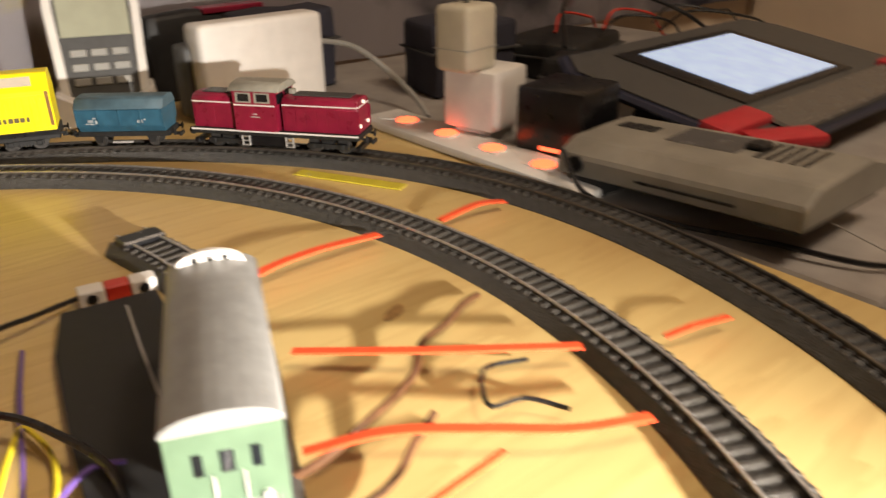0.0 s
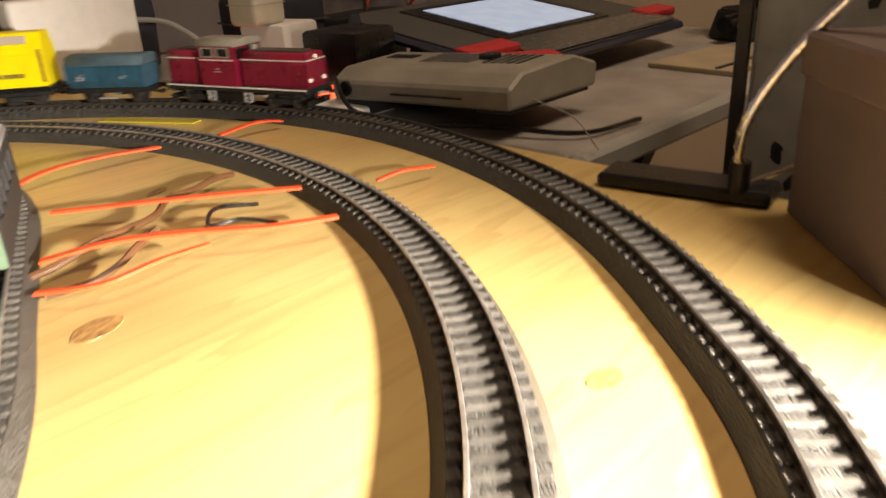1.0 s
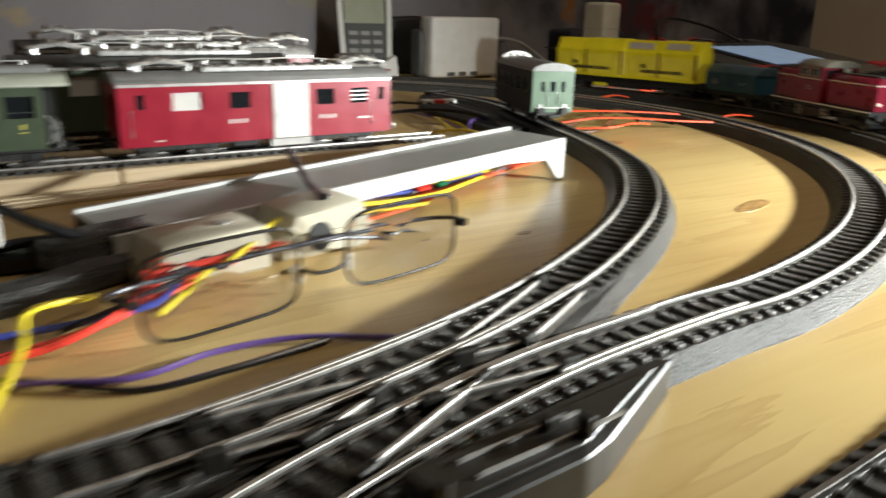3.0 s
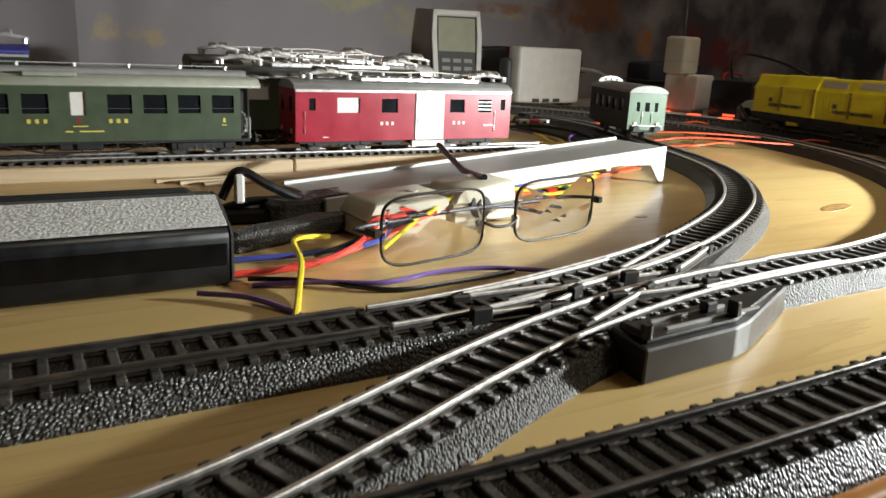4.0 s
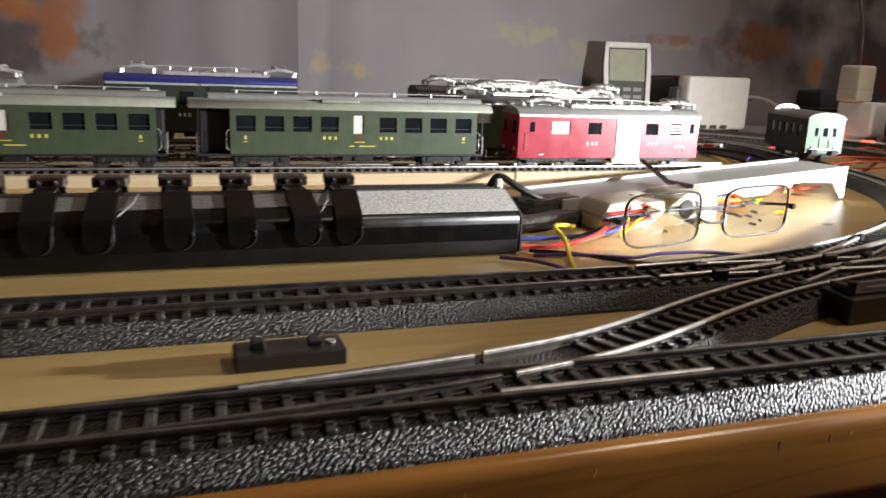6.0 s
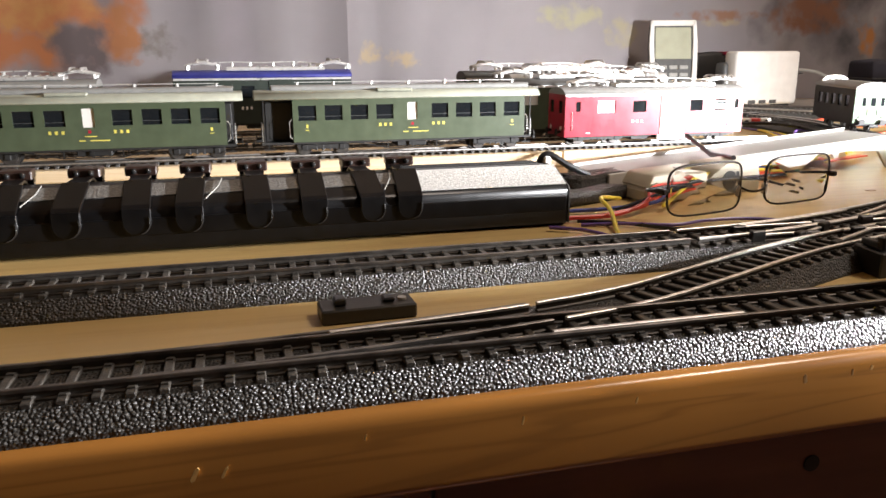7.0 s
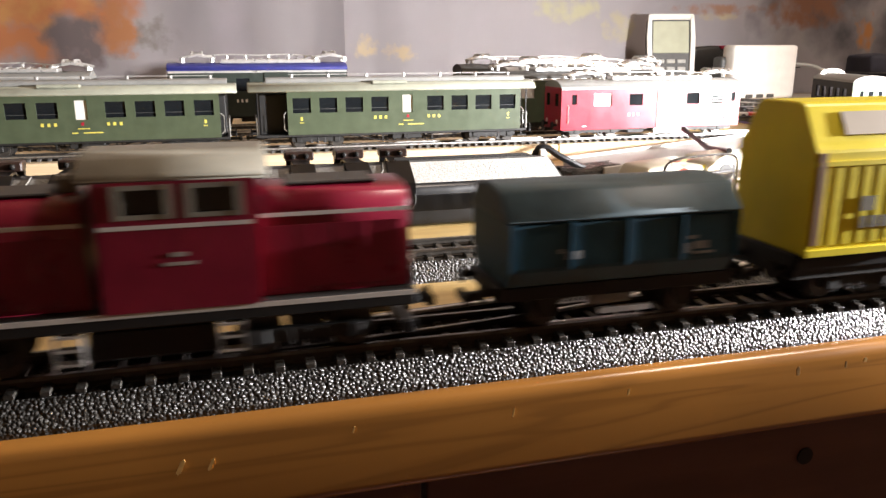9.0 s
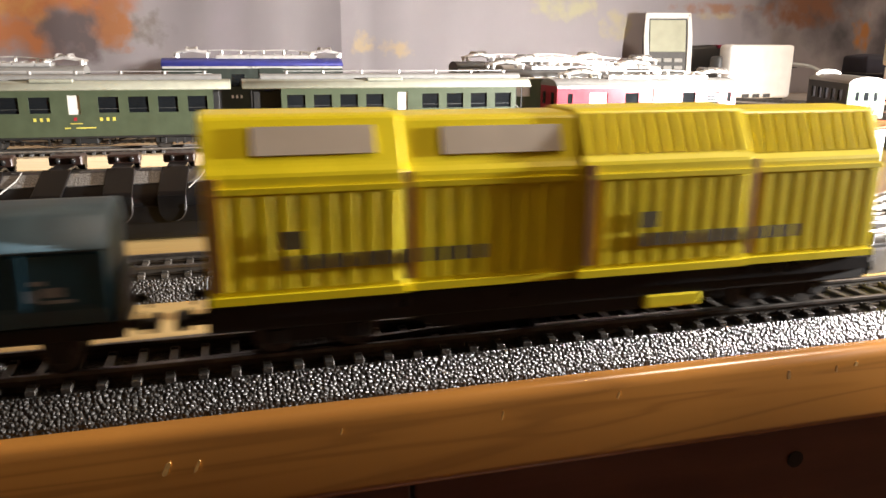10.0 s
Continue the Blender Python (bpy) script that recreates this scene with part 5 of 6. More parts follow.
def spectacles():
    t = thing("spectacles", pose(-.1985, -.0545, 0, 0, 0, 12), "thin metal rimmed spectacles lying upright among the wires", "spectacles")

    def rim(x0, w, h, z0):
        pts = []
        for k in range(41):
            a = k / 40 * math.tau
            ca, sa = math.cos(a), math.sin(a)
            e = 0.42
            pts.append((x0 + w / 2 + w / 2 * math.copysign(abs(ca) ** e, ca), 0.0015 * ca * ca, z0 + h / 2 + h / 2 * math.copysign(abs(sa) ** e, sa)))
        return pts

    for x0 in (0.0, 0.075):
        pts = rim(x0, 0.055, 0.0285, 0.0012)
        r = part("rim", tube(pts, 0.00062, 8), GOLD, t, "thin dark gold rim", True)
        bm = bmesh.new()
        face = [bm.verts.new((p[0], p[1] + 0.0002, p[2])) for p in pts[:-1]]
        bm.faces.new(face)
        back = [bm.verts.new((p[0], p[1] + 0.0012, p[2])) for p in pts[:-1]]
        bm.faces.new(back[::-1])
        for k in range(40):
            bm.faces.new((face[k], back[k], back[(k + 1) % 40], face[(k + 1) % 40]))
        lens = part("lens", bm, LENS, r, "clear lens")
        lens.visible_shadow = False
        part("nose_pad", box(x0 + (0.054 if x0 == 0 else 0.0), x0 + (0.0565 if x0 == 0 else 0.0025), 0.001, 0.0045, 0.008, 0.0145, 0.0006), LENS_PAD, r)
    part("bridge", tube(spline([(0.055, 0.0005, 0.0135), (0.060, -0.001, 0.0115), (0.070, -0.001, 0.0115), (0.075, 0.0005, 0.0135)], 0.001), 0.0007, 8), GOLD, t, "curved metal bridge", True)
    for s, x, y2 in ((-1, -0.0015, -0.006), (1, 0.1315, 0.0)):
        a = part("temple_arm", tube(spline([(x, 0.0, 0.016), (x + s * 0.0035, 0.004, 0.016), (x + s * 0.002, 0.014, 0.0150), (0.06 - s * 0.03, 0.022, 0.013), (0.06 - s * 0.062, 0.024, 0.006), (0.06 - s * 0.075, 0.0255, 0.003)], 0.003), 0.0009, 8), ARM_DARK, t, "dark folded temple arm", True)
        part("hinge", box(x + s * 0.002 - 0.0018, x + s * 0.002 + 0.0018, -0.001, 0.0055, 0.0145, 0.0175, 0.0005), GOLD, a)
    return t


spectacles()


def clamp_block(m, label, w=0.048, d=0.026, h=0.019):
    t = thing("cable_clamp", m, label, "cable clamp", "ivory cable clamps")
    part("base", box(-w / 2, w / 2, -d / 2, d / 2, 0, h * 0.45, 0.0015), OFFWHITE, t, "ivory plastic base")
    part("cover", prism([(-w / 2, h * 0.47), (w / 2, h * 0.47), (w / 2 - 0.003, h), (-w / 2 + 0.005, h * 0.9)], -d / 2, d / 2, axis="y", bevel=0.0012), OFFWHITE, t, "ivory plastic cover", True)
    part("cable_port", cyl(-w * 0.1, h * 0.4, -d / 2 - 0.0006, -d / 2 + 0.0002, h * 0.28, 20, axis="y"), BLACK_MATT, t, "round dark cable port")
    part("screw", cyl(w * 0.2, 0, h * 0.92, h * 1.0, 0.003, 12), SILVER, t)
    return t


clamp_block(pose(-.164, .008, 0, 0, 0, 8), "ivory plastic cable clamp lying open among the wires")
clamp_block(pose(-.114, .021, 0, 0, 0, 10), "ivory plastic cable clamp standing beside the grey ramp", 0.042, 0.028, 0.021)


def wire(name, pts, r, material, label, category="wire"):
    ob = mesh_object(name, tube(spline([(x, y, max(z, r)) for x, y, z in pts], 0.004), r, 7), material, True)
    return tagged(ob, label, category, "loose wires")


def ribbon(pts, w, label):
    c = spline([(x, y, max(z, 0.0008)) for x, y, z in pts], 0.005)
    return tagged(mesh_object("orange_strip", tube(c, 0.001, flat=(w, 0.0012)), ORANGE), label, "plastic strip", "orange strips")


ORL = "thin bright orange plastic strip lying on the table"
ribbon([(0.326, 0.159, 0.0105), (0.297, 0.172, 0.0115), (0.272, 0.191, 0.0125), (0.242, 0.215, 0.0115), (0.214, 0.229, 0.0075)], 0.0047, ORL)
ribbon([(0.343, 0.21, 0.0105), (0.312, 0.231, 0.0115), (0.288, 0.249, 0.0115), (0.243, 0.291, 0.0085)], 0.0047, ORL)
ribbon([(0.348, 0.378, 0.006), (0.307, 0.377, 0.009), (0.271, 0.373, 0.009), (0.248, 0.367, 0.006)], 0.0061, ORL)
ribbon([(0.27, 0.181, 0.0095), (0.244, 0.177, 0.0115), (0.22, 0.178, 0.0095), (0.2, 0.196, 0.0075)], 0.0030, ORL)
ribbon([(0.443, 0.369, 0.006), (0.423, 0.371, 0.009), (0.39, 0.371, 0.006)], 0.0054, ORL)
ribbon([(0.42, 0.186, 0.0075), (0.396, 0.19, 0.0095), (0.383, 0.195, 0.0065)], 0.0034, ORL)
ribbon([(.095, .118, .003), (.05, .098, .004), (-.01, .066, .006), (-.049, .051, .006), (-.113, .016, .008), (-.17, -.012, .006), (-.20, -.028, .003)], .0032, ORL)
ribbon([(.092, .122, .003), (.045, .101, .003), (-.015, .071, .004), (-.058, .054, .004), (-.12, .022, .005)], .0032, ORL)
wire("red_wire", [(-.15, -.006, .012), (-.185, -.015, .011), (-.2, -.034, .007), (-.222, -.043, .003), (-.256, -.046, .003), (-.30, -.047, .003)], .0013, RED_WIRE, "red insulated wire along the black case")
wire("red_wire", [(-.14, .0, .01), (-.18, -.012, .010), (-.196, -.03, .005), (-.23, -.040, .002), (-.26, -.043, .002)], .0012, RED_WIRE, "red insulated wire beside the spectacles")
wire("yellow_wire", [(.02, .08, .006), (-.032, .052, .007), (-.063, .046, .008), (-.103, .028, .014), (-.124, .018, .016), (-.159, -.012, .012), (-.19, -.035, .004)], .0011, YELLOW_WIRE, "yellow insulated wire looped over the cable clamps")
wire("yellow_wire", [(.05, .105, .003), (.0, .087, .005), (-.05, .08, .004), (-.097, .091, .003), (-.15, .06, .003)], .0011, YELLOW_WIRE, "yellow insulated wire under the grey ramp")
wire("yellow_wire", [(-.25, -.103, .001), (-.238, -.071, .002), (-.229, -.047, .006), (-.225, -.027, .009), (-.205, -.012, .005)], .0012, YELLOW_WIRE, "yellow insulated wire crossing to the track")
wire("blue_wire", [(-.16, .01, .010), (-.175, -.012, .009), (-.19, -.03, .006), (-.215, -.028, .003), (-.255, -.024, .002)], .0012, BLUE_WIRE, "blue insulated wire among the cable clamps")
wire("blue_wire", [(.03, .095, .004), (-.02, .075, .004), (-.06, .066, .006), (-.1, .05, .005), (-.13, .02, .012)], .0012, BLUE_WIRE, "blue insulated wire under the grey ramp")
wire("violet_wire", [(-.128, -.084, .001), (-.159, -.069, .002), (-.183, -.067, .002), (-.205, -.072, .002), (-.23, -.062, .002), (-.25, -.055, .001)], .0010, VIOLET_WIRE, "violet insulated wire on the table before the spectacles")
wire("violet_wire", [(-.24, -.105, .001), (-.246, -.085, .001), (-.256, -.07, .002), (-.27, -.06, .002)], .0010, VIOLET_WIRE, "violet insulated wire beside the case")
wire("black_wire", [(-.15, -.074, .001), (-.181, -.078, .001), (-.205, -.078, .001), (-.23, -.06, .002), (-.25, -.05, .002)], .0010, BLACK, "black insulated wire on the table")
wire("brown_wire", [(.346, .284, .004), (.332, .279, .006), (.312, .268, .007), (.291, .259, .0085), (.277, .245, .007), (.262, .236, .008), (.240, .226, .010), (.218, .222, .006), (.200, .224, .003)], .0019, BROWN_WIRE, "brown insulated wire snaking between the orange strips")
wire("brown_wire", [(.262, .212, .012), (.248, .206, .009), (.236, .199, .006), (.222, .196, .004), (.205, .201, .003)], .0017, BROWN_WIRE, "brown insulated wire beside the orange strips")
wire("black_wire", [(.31, .186, .006), (.299, .201, .008), (.285, .205, .008), (.29, .216, .008), (.302, .228, .007), (.325, .226, .003)], .0011, BLACK, "thin black wire loop inside the curve")
wire("black_wire", [(.085, .36, .004), (.131, .318, .012), (.145, .291, .013), (.156, .258, .010), (.150, .225, .004), (.135, .19, .002)], .0017, BLACK, "thick black cable loop beside the short coach")
wire("black_wire", [(.10, .375, .006), (.143, .394, .010), (.16, .401, .008), (.184, .413, .005)], .0014, BLACK, "thick black cable behind the sidings")
wire("yellow_wire", [(.084, .128, .004), (.108, .153, .006), (.124, .168, .004), (.14, .155, .002)], .0012, YELLOW_WIRE, "yellow insulated wire beside the inner curve")
wire("yellow_wire", [(.10, .22, .003), (.123, .281, .006), (.131, .302, .006), (.137, .315, .005), (.142, .293, .004), (.139, .272, .003), (.125, .24, .002)], .0012, YELLOW_WIRE, "yellow insulated wire beside the short coach")
wire("violet_wire", [(.075, .17, .002), (.10, .20, .005), (.13, .25, .008), (.151, .268, .009), (.162, .265, .008)], .0011, VIOLET_WIRE, "violet insulated wire beside the inner curve")
wire("violet_wire", [(.11, .20, .002), (.13, .28, .005), (.136, .312, .005), (.142, .344, .004), (.150, .381, .002)], .0011, VIOLET_WIRE, "violet insulated wire bundle beside the ramp")
wire("yellow_wire", [(.1, .26, .002), (.11, .23, .007), (.115, .19, .005), (.11, .15, .002)], .0012, YELLOW_WIRE, "yellow insulated wire bundle beside the ramp")
tagged(mesh_object("yellow_strip", box(-.045, .045, -.006, .006, 0, .0012, 0.0003), YELLOW_CLEAR), "translucent yellow plastic strip between the curves", "plastic strip").matrix_world = pose(.394, .486, 0.0002, 0, 0, -62)


def wire_connector(m, colour, label):
    t = thing("wire_connector", m, label, "wire connector", "wire connectors under the ramp")
    part("sleeve", cyl(0, .0035, -.006, .006, .0034, 16, axis="x", bevel=.0006), colour, t, smooth=True)
    for s in (-1, 1):
        part("ferrule", cyl(0, .0035, min(s * .006, s * .009), max(s * .006, s * .009), .0017, 12, axis="x"), SILVER, t, "bright ferrule", True)


wire_connector(pose(-.026, .073, .0001, 0, 0, 25), RED_WIRE, "red sleeve connector among the wires under the ramp")
wire_connector(pose(-.012, .076, .0001, 0, 0, 40), GREEN_SLEEVE, "green sleeve connector among the wires under the ramp")


def terminal_block(m):
    t = thing("terminal_block", m, "red and white wire connector beside the short coach", "connector")
    part("plug", box(-.006, .006, -.005, .005, 0, .009, .0008), RED_WIRE, t, "red middle plug")
    for s in (-1, 1):
        part("socket", box(s * .013 - .0065, s * .013 + .0065, -.0055, .0055, 0, .009, .0008), WHITE, t, "white socket")
        part("opening", cyl(s * .013, .0045, -.0062, -.0054, .0028, 12, axis="y"), BLACK, t)
    return t


terminal_block(pose(.203, .411, 0, 0, 0, -8))
tagged(mesh_object("black_relay", box(-.013, .013, -.007, .007, 0, .012, .0012), BLACK), "small black plastic relay box on the table", "relay").matrix_world = pose(.232, .458, 0, 0, 0, 5)


def shunt_lamp(m):
    t = thing("track_signal", m, "small white and green track lever beside the rail", "lever")
    part("base", prism([(-.014, 0), (.014, 0), (.010, .006), (-.008, .010)], -.006, .006, axis="y", bevel=.0006), GREY, t, "grey sloped base")
    part("plate", box(-.008, .006, -.0066, -.006, .002, .007), WHITE, t)
    part("arrow", box(-.004, .002, -.0070, -.0066, .0035, .0055), GREEN, t)
    return t


shunt_lamp(pose(.138, .183, 0, 0, 0, 30))


def bed_and_shadow():
    """A black plate against the inner curve: dark roadbed and the coach's cast shadow in one."""
    t = thing("roadbed_plate", pose(0, 0, 0), "black plate for dark roadbed and the short coach's shadow", "track offcut")
    out = [(.140, .222), (.172, .222), (.185, .26), (.2095, .33), (.2185, .395), (.172, .400), (.160, .36), (.149, .29)]
    part("plate", prism(out, 0, .0062, axis="z", bevel=.0008), BLACK_MATT, t, "matt black plate")
    part("contact_strip", tube([(.186, .300, .0066), (.193, .345, .0066), (.200, .385, .0066)], .0007, 6), SILVER, t, "thin pale line of rail")
    return t


bed_and_shadow()


def rerailer():
    t = thing("cable_clip", pose(-.227, .045, 0, 0, 0, -8), "black sprung clip with a white jaw lying on dark scrap", "clip")
    part("jaw", box(-.004, .0005, -.004, .004, .010, .024, .001), WHITE, t, "white jaw")
    part("grip", tube(spline([(-.01, 0, .012), (-.002, 0, .025), (.012, 0, .018), (.028, .002, .010)], .002), .0022, 8), BLACK, t, smooth=True)
    part("grip", tube(spline([(-.012, .002, .006), (.006, .002, .010), (.03, .003, .008)], .002), .0022, 8), BLACK, t, smooth=True)
    part("body", box(-.014, .034, -.006, .008, 0, .007, .0015), BLACK, t)
    return t


rerailer()
for x, y, w, d, h, turn in ((-.192, .045, .05, .022, .012, 15), (-.215, .008, .07, .016, .008, 22)):
    bm = box(-w / 2, w / 2, -d / 2, d / 2, 0, h, 0.002)
    bmesh.ops.subdivide_edges(bm, edges=bm.edges[:], cuts=3, use_grid_fill=True)
    for v in bm.verts:
        if v.co.z > 0.001:
            v.co += Vector((noise.noise(v.co * 120), noise.noise(v.co * 130 + Vector((3, 0, 0))), noise.noise(v.co * 110 + Vector((0, 5, 0))))) * 0.0018
    tagged(mesh_object("ballast_scrap", bm, BALLAST), "dark offcut of pebbled plastic ballast", "track offcut").matrix_world = pose(x, y, 0, 0, 0, turn)
tagged(mesh_object("black_rod", tube([(-.0906, .10, .0270), (-.098, .057, .0185), (-.108, .018, .0215)], .0018, 10), BLACK, True), "thin black plastic rod leaning over the ramp", "rod")
for k in range(3):
    tagged(mesh_object("wooden_stick", box(-.06, .06, -.0028, .0028, 0, .0022, .0004), PALE_WOOD), "flat pale wooden stick beside the sidings", "wooden stick", "wooden sticks").matrix_world = pose(-.19 + .012 * k, .163 - .0062 * k, 0, 0, 0, 3 + 2 * k)


# ---- far corner of the table ----
def handheld():
    t = thing("handheld_controller", pose(.308, .770, 0, 0, 0, -18), "white handheld train controller with a grey display in its stand", "controller")
    tilt = pose(0, 0, 0.006, -15, 0, 0)
    body = part("case", prism([(-.042, 0), (.042, 0), (.045, .10), (.042, .136), (.038, .140), (-.038, .140), (-.042, .136), (-.045, .10)], .0, .018, axis="y", bevel=.003), GREY_DARK, t, "dark case back", True)
    body.matrix_basis = tilt
    for s in (-1, 1):
        ob = part("side_trim", prism([(s * .033, .004), (s * .042, .0), (s * .046, .10), (s * .043, .139), (s * .036, .139), (s * .037, .10)], -.004, .001, axis="y", bevel=.001), WHITE, t, "white side trim")
        ob.matrix_basis = tilt
    ob = part("top_trim", box(-.043, .043, -.004, .001, .131, .141, .002), WHITE, t)
    ob.matrix_basis = tilt
    ob = part("display", box(-.034, .034, -.0015, .0004, .074, .129, .001), LCD, t, "grey-green liquid crystal display")
    ob.matrix_basis = tilt
    for r in range(3):
        for c in range(3):
            ob = part("key", box(-.028 + .020 * c, -.012 + .020 * c, -.0022, .0002, .030 + .013 * r, .037 + .013 * r, .001), GREY, t)
            ob.matrix_basis = tilt
    part("stand", prism([(-.052, 0), (.052, 0), (.047, .034), (.02, .020), (-.02, .020), (-.047, .034)], -.012, .032, axis="y", bevel=.002), WHITE, t, "white wedge stand")
    bars(t, [(.024, .012, .026, .003)], -.0122, RED, "red_mark", -1)
    return t


fitted(handheld(), 0.90)


def white_box():
    t = thing("digital_interface", pose(.434, .699, 0, 0, 0, 4.7), "white plastic interface box standing on edge before the backdrop", "interface box")
    part("shell", box(-.0600, .0725, 0, .032, .003, .0905, .006, segments=3), WHITE, t, "white rounded shell", True)
    part("rear_shell", box(-.068, -.05, .020, .045, .003, .072, .006, segments=3), GREY_DARK, t, "dark rear housing", True)
    for k in range(3):
        part("socket", box(-.03 + .022 * k, -.016 + .022 * k, -.0012, .0005, .005, .011, .0004), GREY_DARK, t)
    for s in (-1, 1):
        part("foot", box(s * .05 - .01, s * .05 + .01, .004, .028, 0, .004), BLACK_MATT, t)
    return t


white_box()


def adapter_stack():
    t = thing("power_adapter", pose(.545, .505, 0, 0, 0, 15), "white mains adapter standing on the power strip", "mains adapter")
    part("housing", box(-.026, .026, -.026, .026, .012, .062, .004, segments=2), WHITE, t, "white square housing", True)
    part("pin_base", box(-.018, .018, -.018, .018, 0, .013), WHITE, t)
    t2 = thing("plug_adapter", pose(.522, .503, .062, 0, 0, 12), "ivory plug adapter stacked on the white mains adapter", "plug adapter")
    part("housing", box(-.020, .020, -.017, .017, 0, .052, .005, segments=3), OFFWHITE, t2, "ivory rounded housing", True)
    part("seam", box(-.0203, .0203, -.0173, .0173, .018, .0186), GREY, t2)
    part("cord", tube(spline([(0, 0, .052), (.002, .002, .07), (.012, .01, .1), (.02, .03, .16)], .004), .0022, 8), GREY_DARK, t2, smooth=True)
    t3 = thing("power_brick", pose(.562, .425, 0, 0, 0, 12), "black cube shaped power brick beside the white adapter", "power brick")
    part("housing", box(-.030, .030, -.030, .030, .004, .058, .004, segments=2), BLACK, t3, "", True)
    part("indicator", box(-.0306, -.0298, -.012, .006, .010, .013), RED_GLOW, t3, "dim red indicator")
    part("foot", box(-.022, .022, -.022, .022, 0, .005), BLACK_MATT, t3)


adapter_stack()


def power_strip():
    t = thing("power_strip", pose(.512, .485, 0, 0, 0, 91.5), "white power strip with glowing red switches beside the outer track", "power strip")
    part("body", box(-.145, .125, -.020, .026, 0, .008, .003, segments=2), WHITE, t, "white plastic body", True)
    for x in (-.085, -.030, .027, .082):
        s = part("switch", cyl(x, .0035, .008, .0100, .0095, 24, bevel=.0006), RED_GLOW, t, "glowing round red switch", True)
        part("switch_frame", box(x - .012, x + .012, -.006, .013, .0078, .0086, .0006), WHITE, s)
    part("socket_rim", cyl(.105, .006, .008, .0092, .012, 20), WHITE, t)
    return t


power_strip()


def folding_stand():
    """A grey folding table as high as the pine one, pushed against its end; braced legs go down to the floor."""
    t = thing("folding_table", pose(0, 0, 0), "grey folding table with braced legs pushed against the pine table", "table")
    part("plate", box(.5015, 1.10, .150, .86, -.012, -.0002, .002), PLATE, t, "worn grey-brown plate")
    part("front_bar", box(.5015, 1.10, .136, .149, -.017, .0004, .003), GREY, t, "grey front bar")
    for y in (.162, .80):
        for x in (.612, .99):
            part("leg", box(x - .011, x + .011, y - .004, y + .004, FLOOR_Z + .001, -.040, .001), GREY_DARK, t, "dark flat leg")
            for s in (-1, 1):
                part("brace", tube([(x + s * .050, y + .009, -.012), (x, y + .009, -.062)], .004, flat=(.008, .012)), GREY_DARK, t, "dark slanting brace")
            part("leg_bolt", cyl(x, -.056, y - .006, y + .015, .005, 14, axis="y"), SILVER, t)
    return t


folding_stand()


def paper_folder():
    t = thing("paper_folder", pose(0, 0, 0), "tan paper folder with a dark elastic band on the folding table", "folder")
    out = [(.800, .262), (.792, .172), (.905, .170), (.935, .250)]
    part("cover", prism(out, 0, .005, axis="z", bevel=.0008), FOLDER_TAN, t, "tan card cover")
    part("band", tube([(.797, .190, .0056), (.86, .186, .0058), (.915, .190, .0056)], .001, flat=(.004, .0012)), BLACK_MATT, t, "dark elastic band")
    return t


paper_folder()


def track_controller():
    t = thing("track_controller", pose(.516, .28, .0135, -3.0, 0, 1.5), "weathered grey track controller with vents on the folding table", "controller")
    out = [(-.012, .003), (.095, .003), (.098, .020), (.066, .0295), (.004, .0265), (-.012, .0175)]
    bm = prism(out, -.082, .098, axis="y", bevel=.002)
    part("housing", bm, GREY_WARM, t, "weathered grey housing")
    for k in range(5):
        ob = part("vent", box(-.016, .016, -.0017, .0017, 0, .0008), BLACK, t, "dark vent slot")
        ob.matrix_basis = pose(.045, -.058 + .0075 * k, .0282, 0, -3, 0)
    ob = part("display_window", box(-.016, .016, -.026, .026, 0, .0008, .0003), DISPLAY_GREY, t, "grey display window")
    ob.matrix_basis = pose(.045, .012, .0282, 0, -3, 0)
    for k in range(4):
        ob = part("button", box(-.006, .006, -.003, .003, 0, .0014, .0004), BLACK, t)
        ob.matrix_basis = pose(.045, .058 + .008 * k, .0280, 0, -3, 0)
    ob = part("front_slot", box(-.0133, -.0118, -.04, .03, .009, .0105), BLACK, t, "dark slot")
    part("key", box(.04, .054, -.026, -.014, .0284, .0325, .001), BLACK, t)
    part("jack", cyl(.080, .012, -.014, -.011, .006, 14, axis="x"), BLACK, t)
    part("base_pad", box(-.008, .09, -.078, -.05, 0, .004), BLACK_MATT, t)
    part("base_pad", box(-.008, .09, .06, .09, -.0085, .004), BLACK_MATT, t)
    return t


track_controller()
wire("black_wire", [(.498, .37, .03), (.488, .34, .010), (.497, .29, .004), (.515, .22, .006), (.54, .165, .004), (.60, .155, .003)], .0018, BLACK, "black cable from the grey controller")
wire("white_wire", [(.512, .186, .030), (.505, .170, .030), (.510, .15, .022), (.515, .135, .003)], .00045, GREY, "thin pale wire hanging from the grey controller")


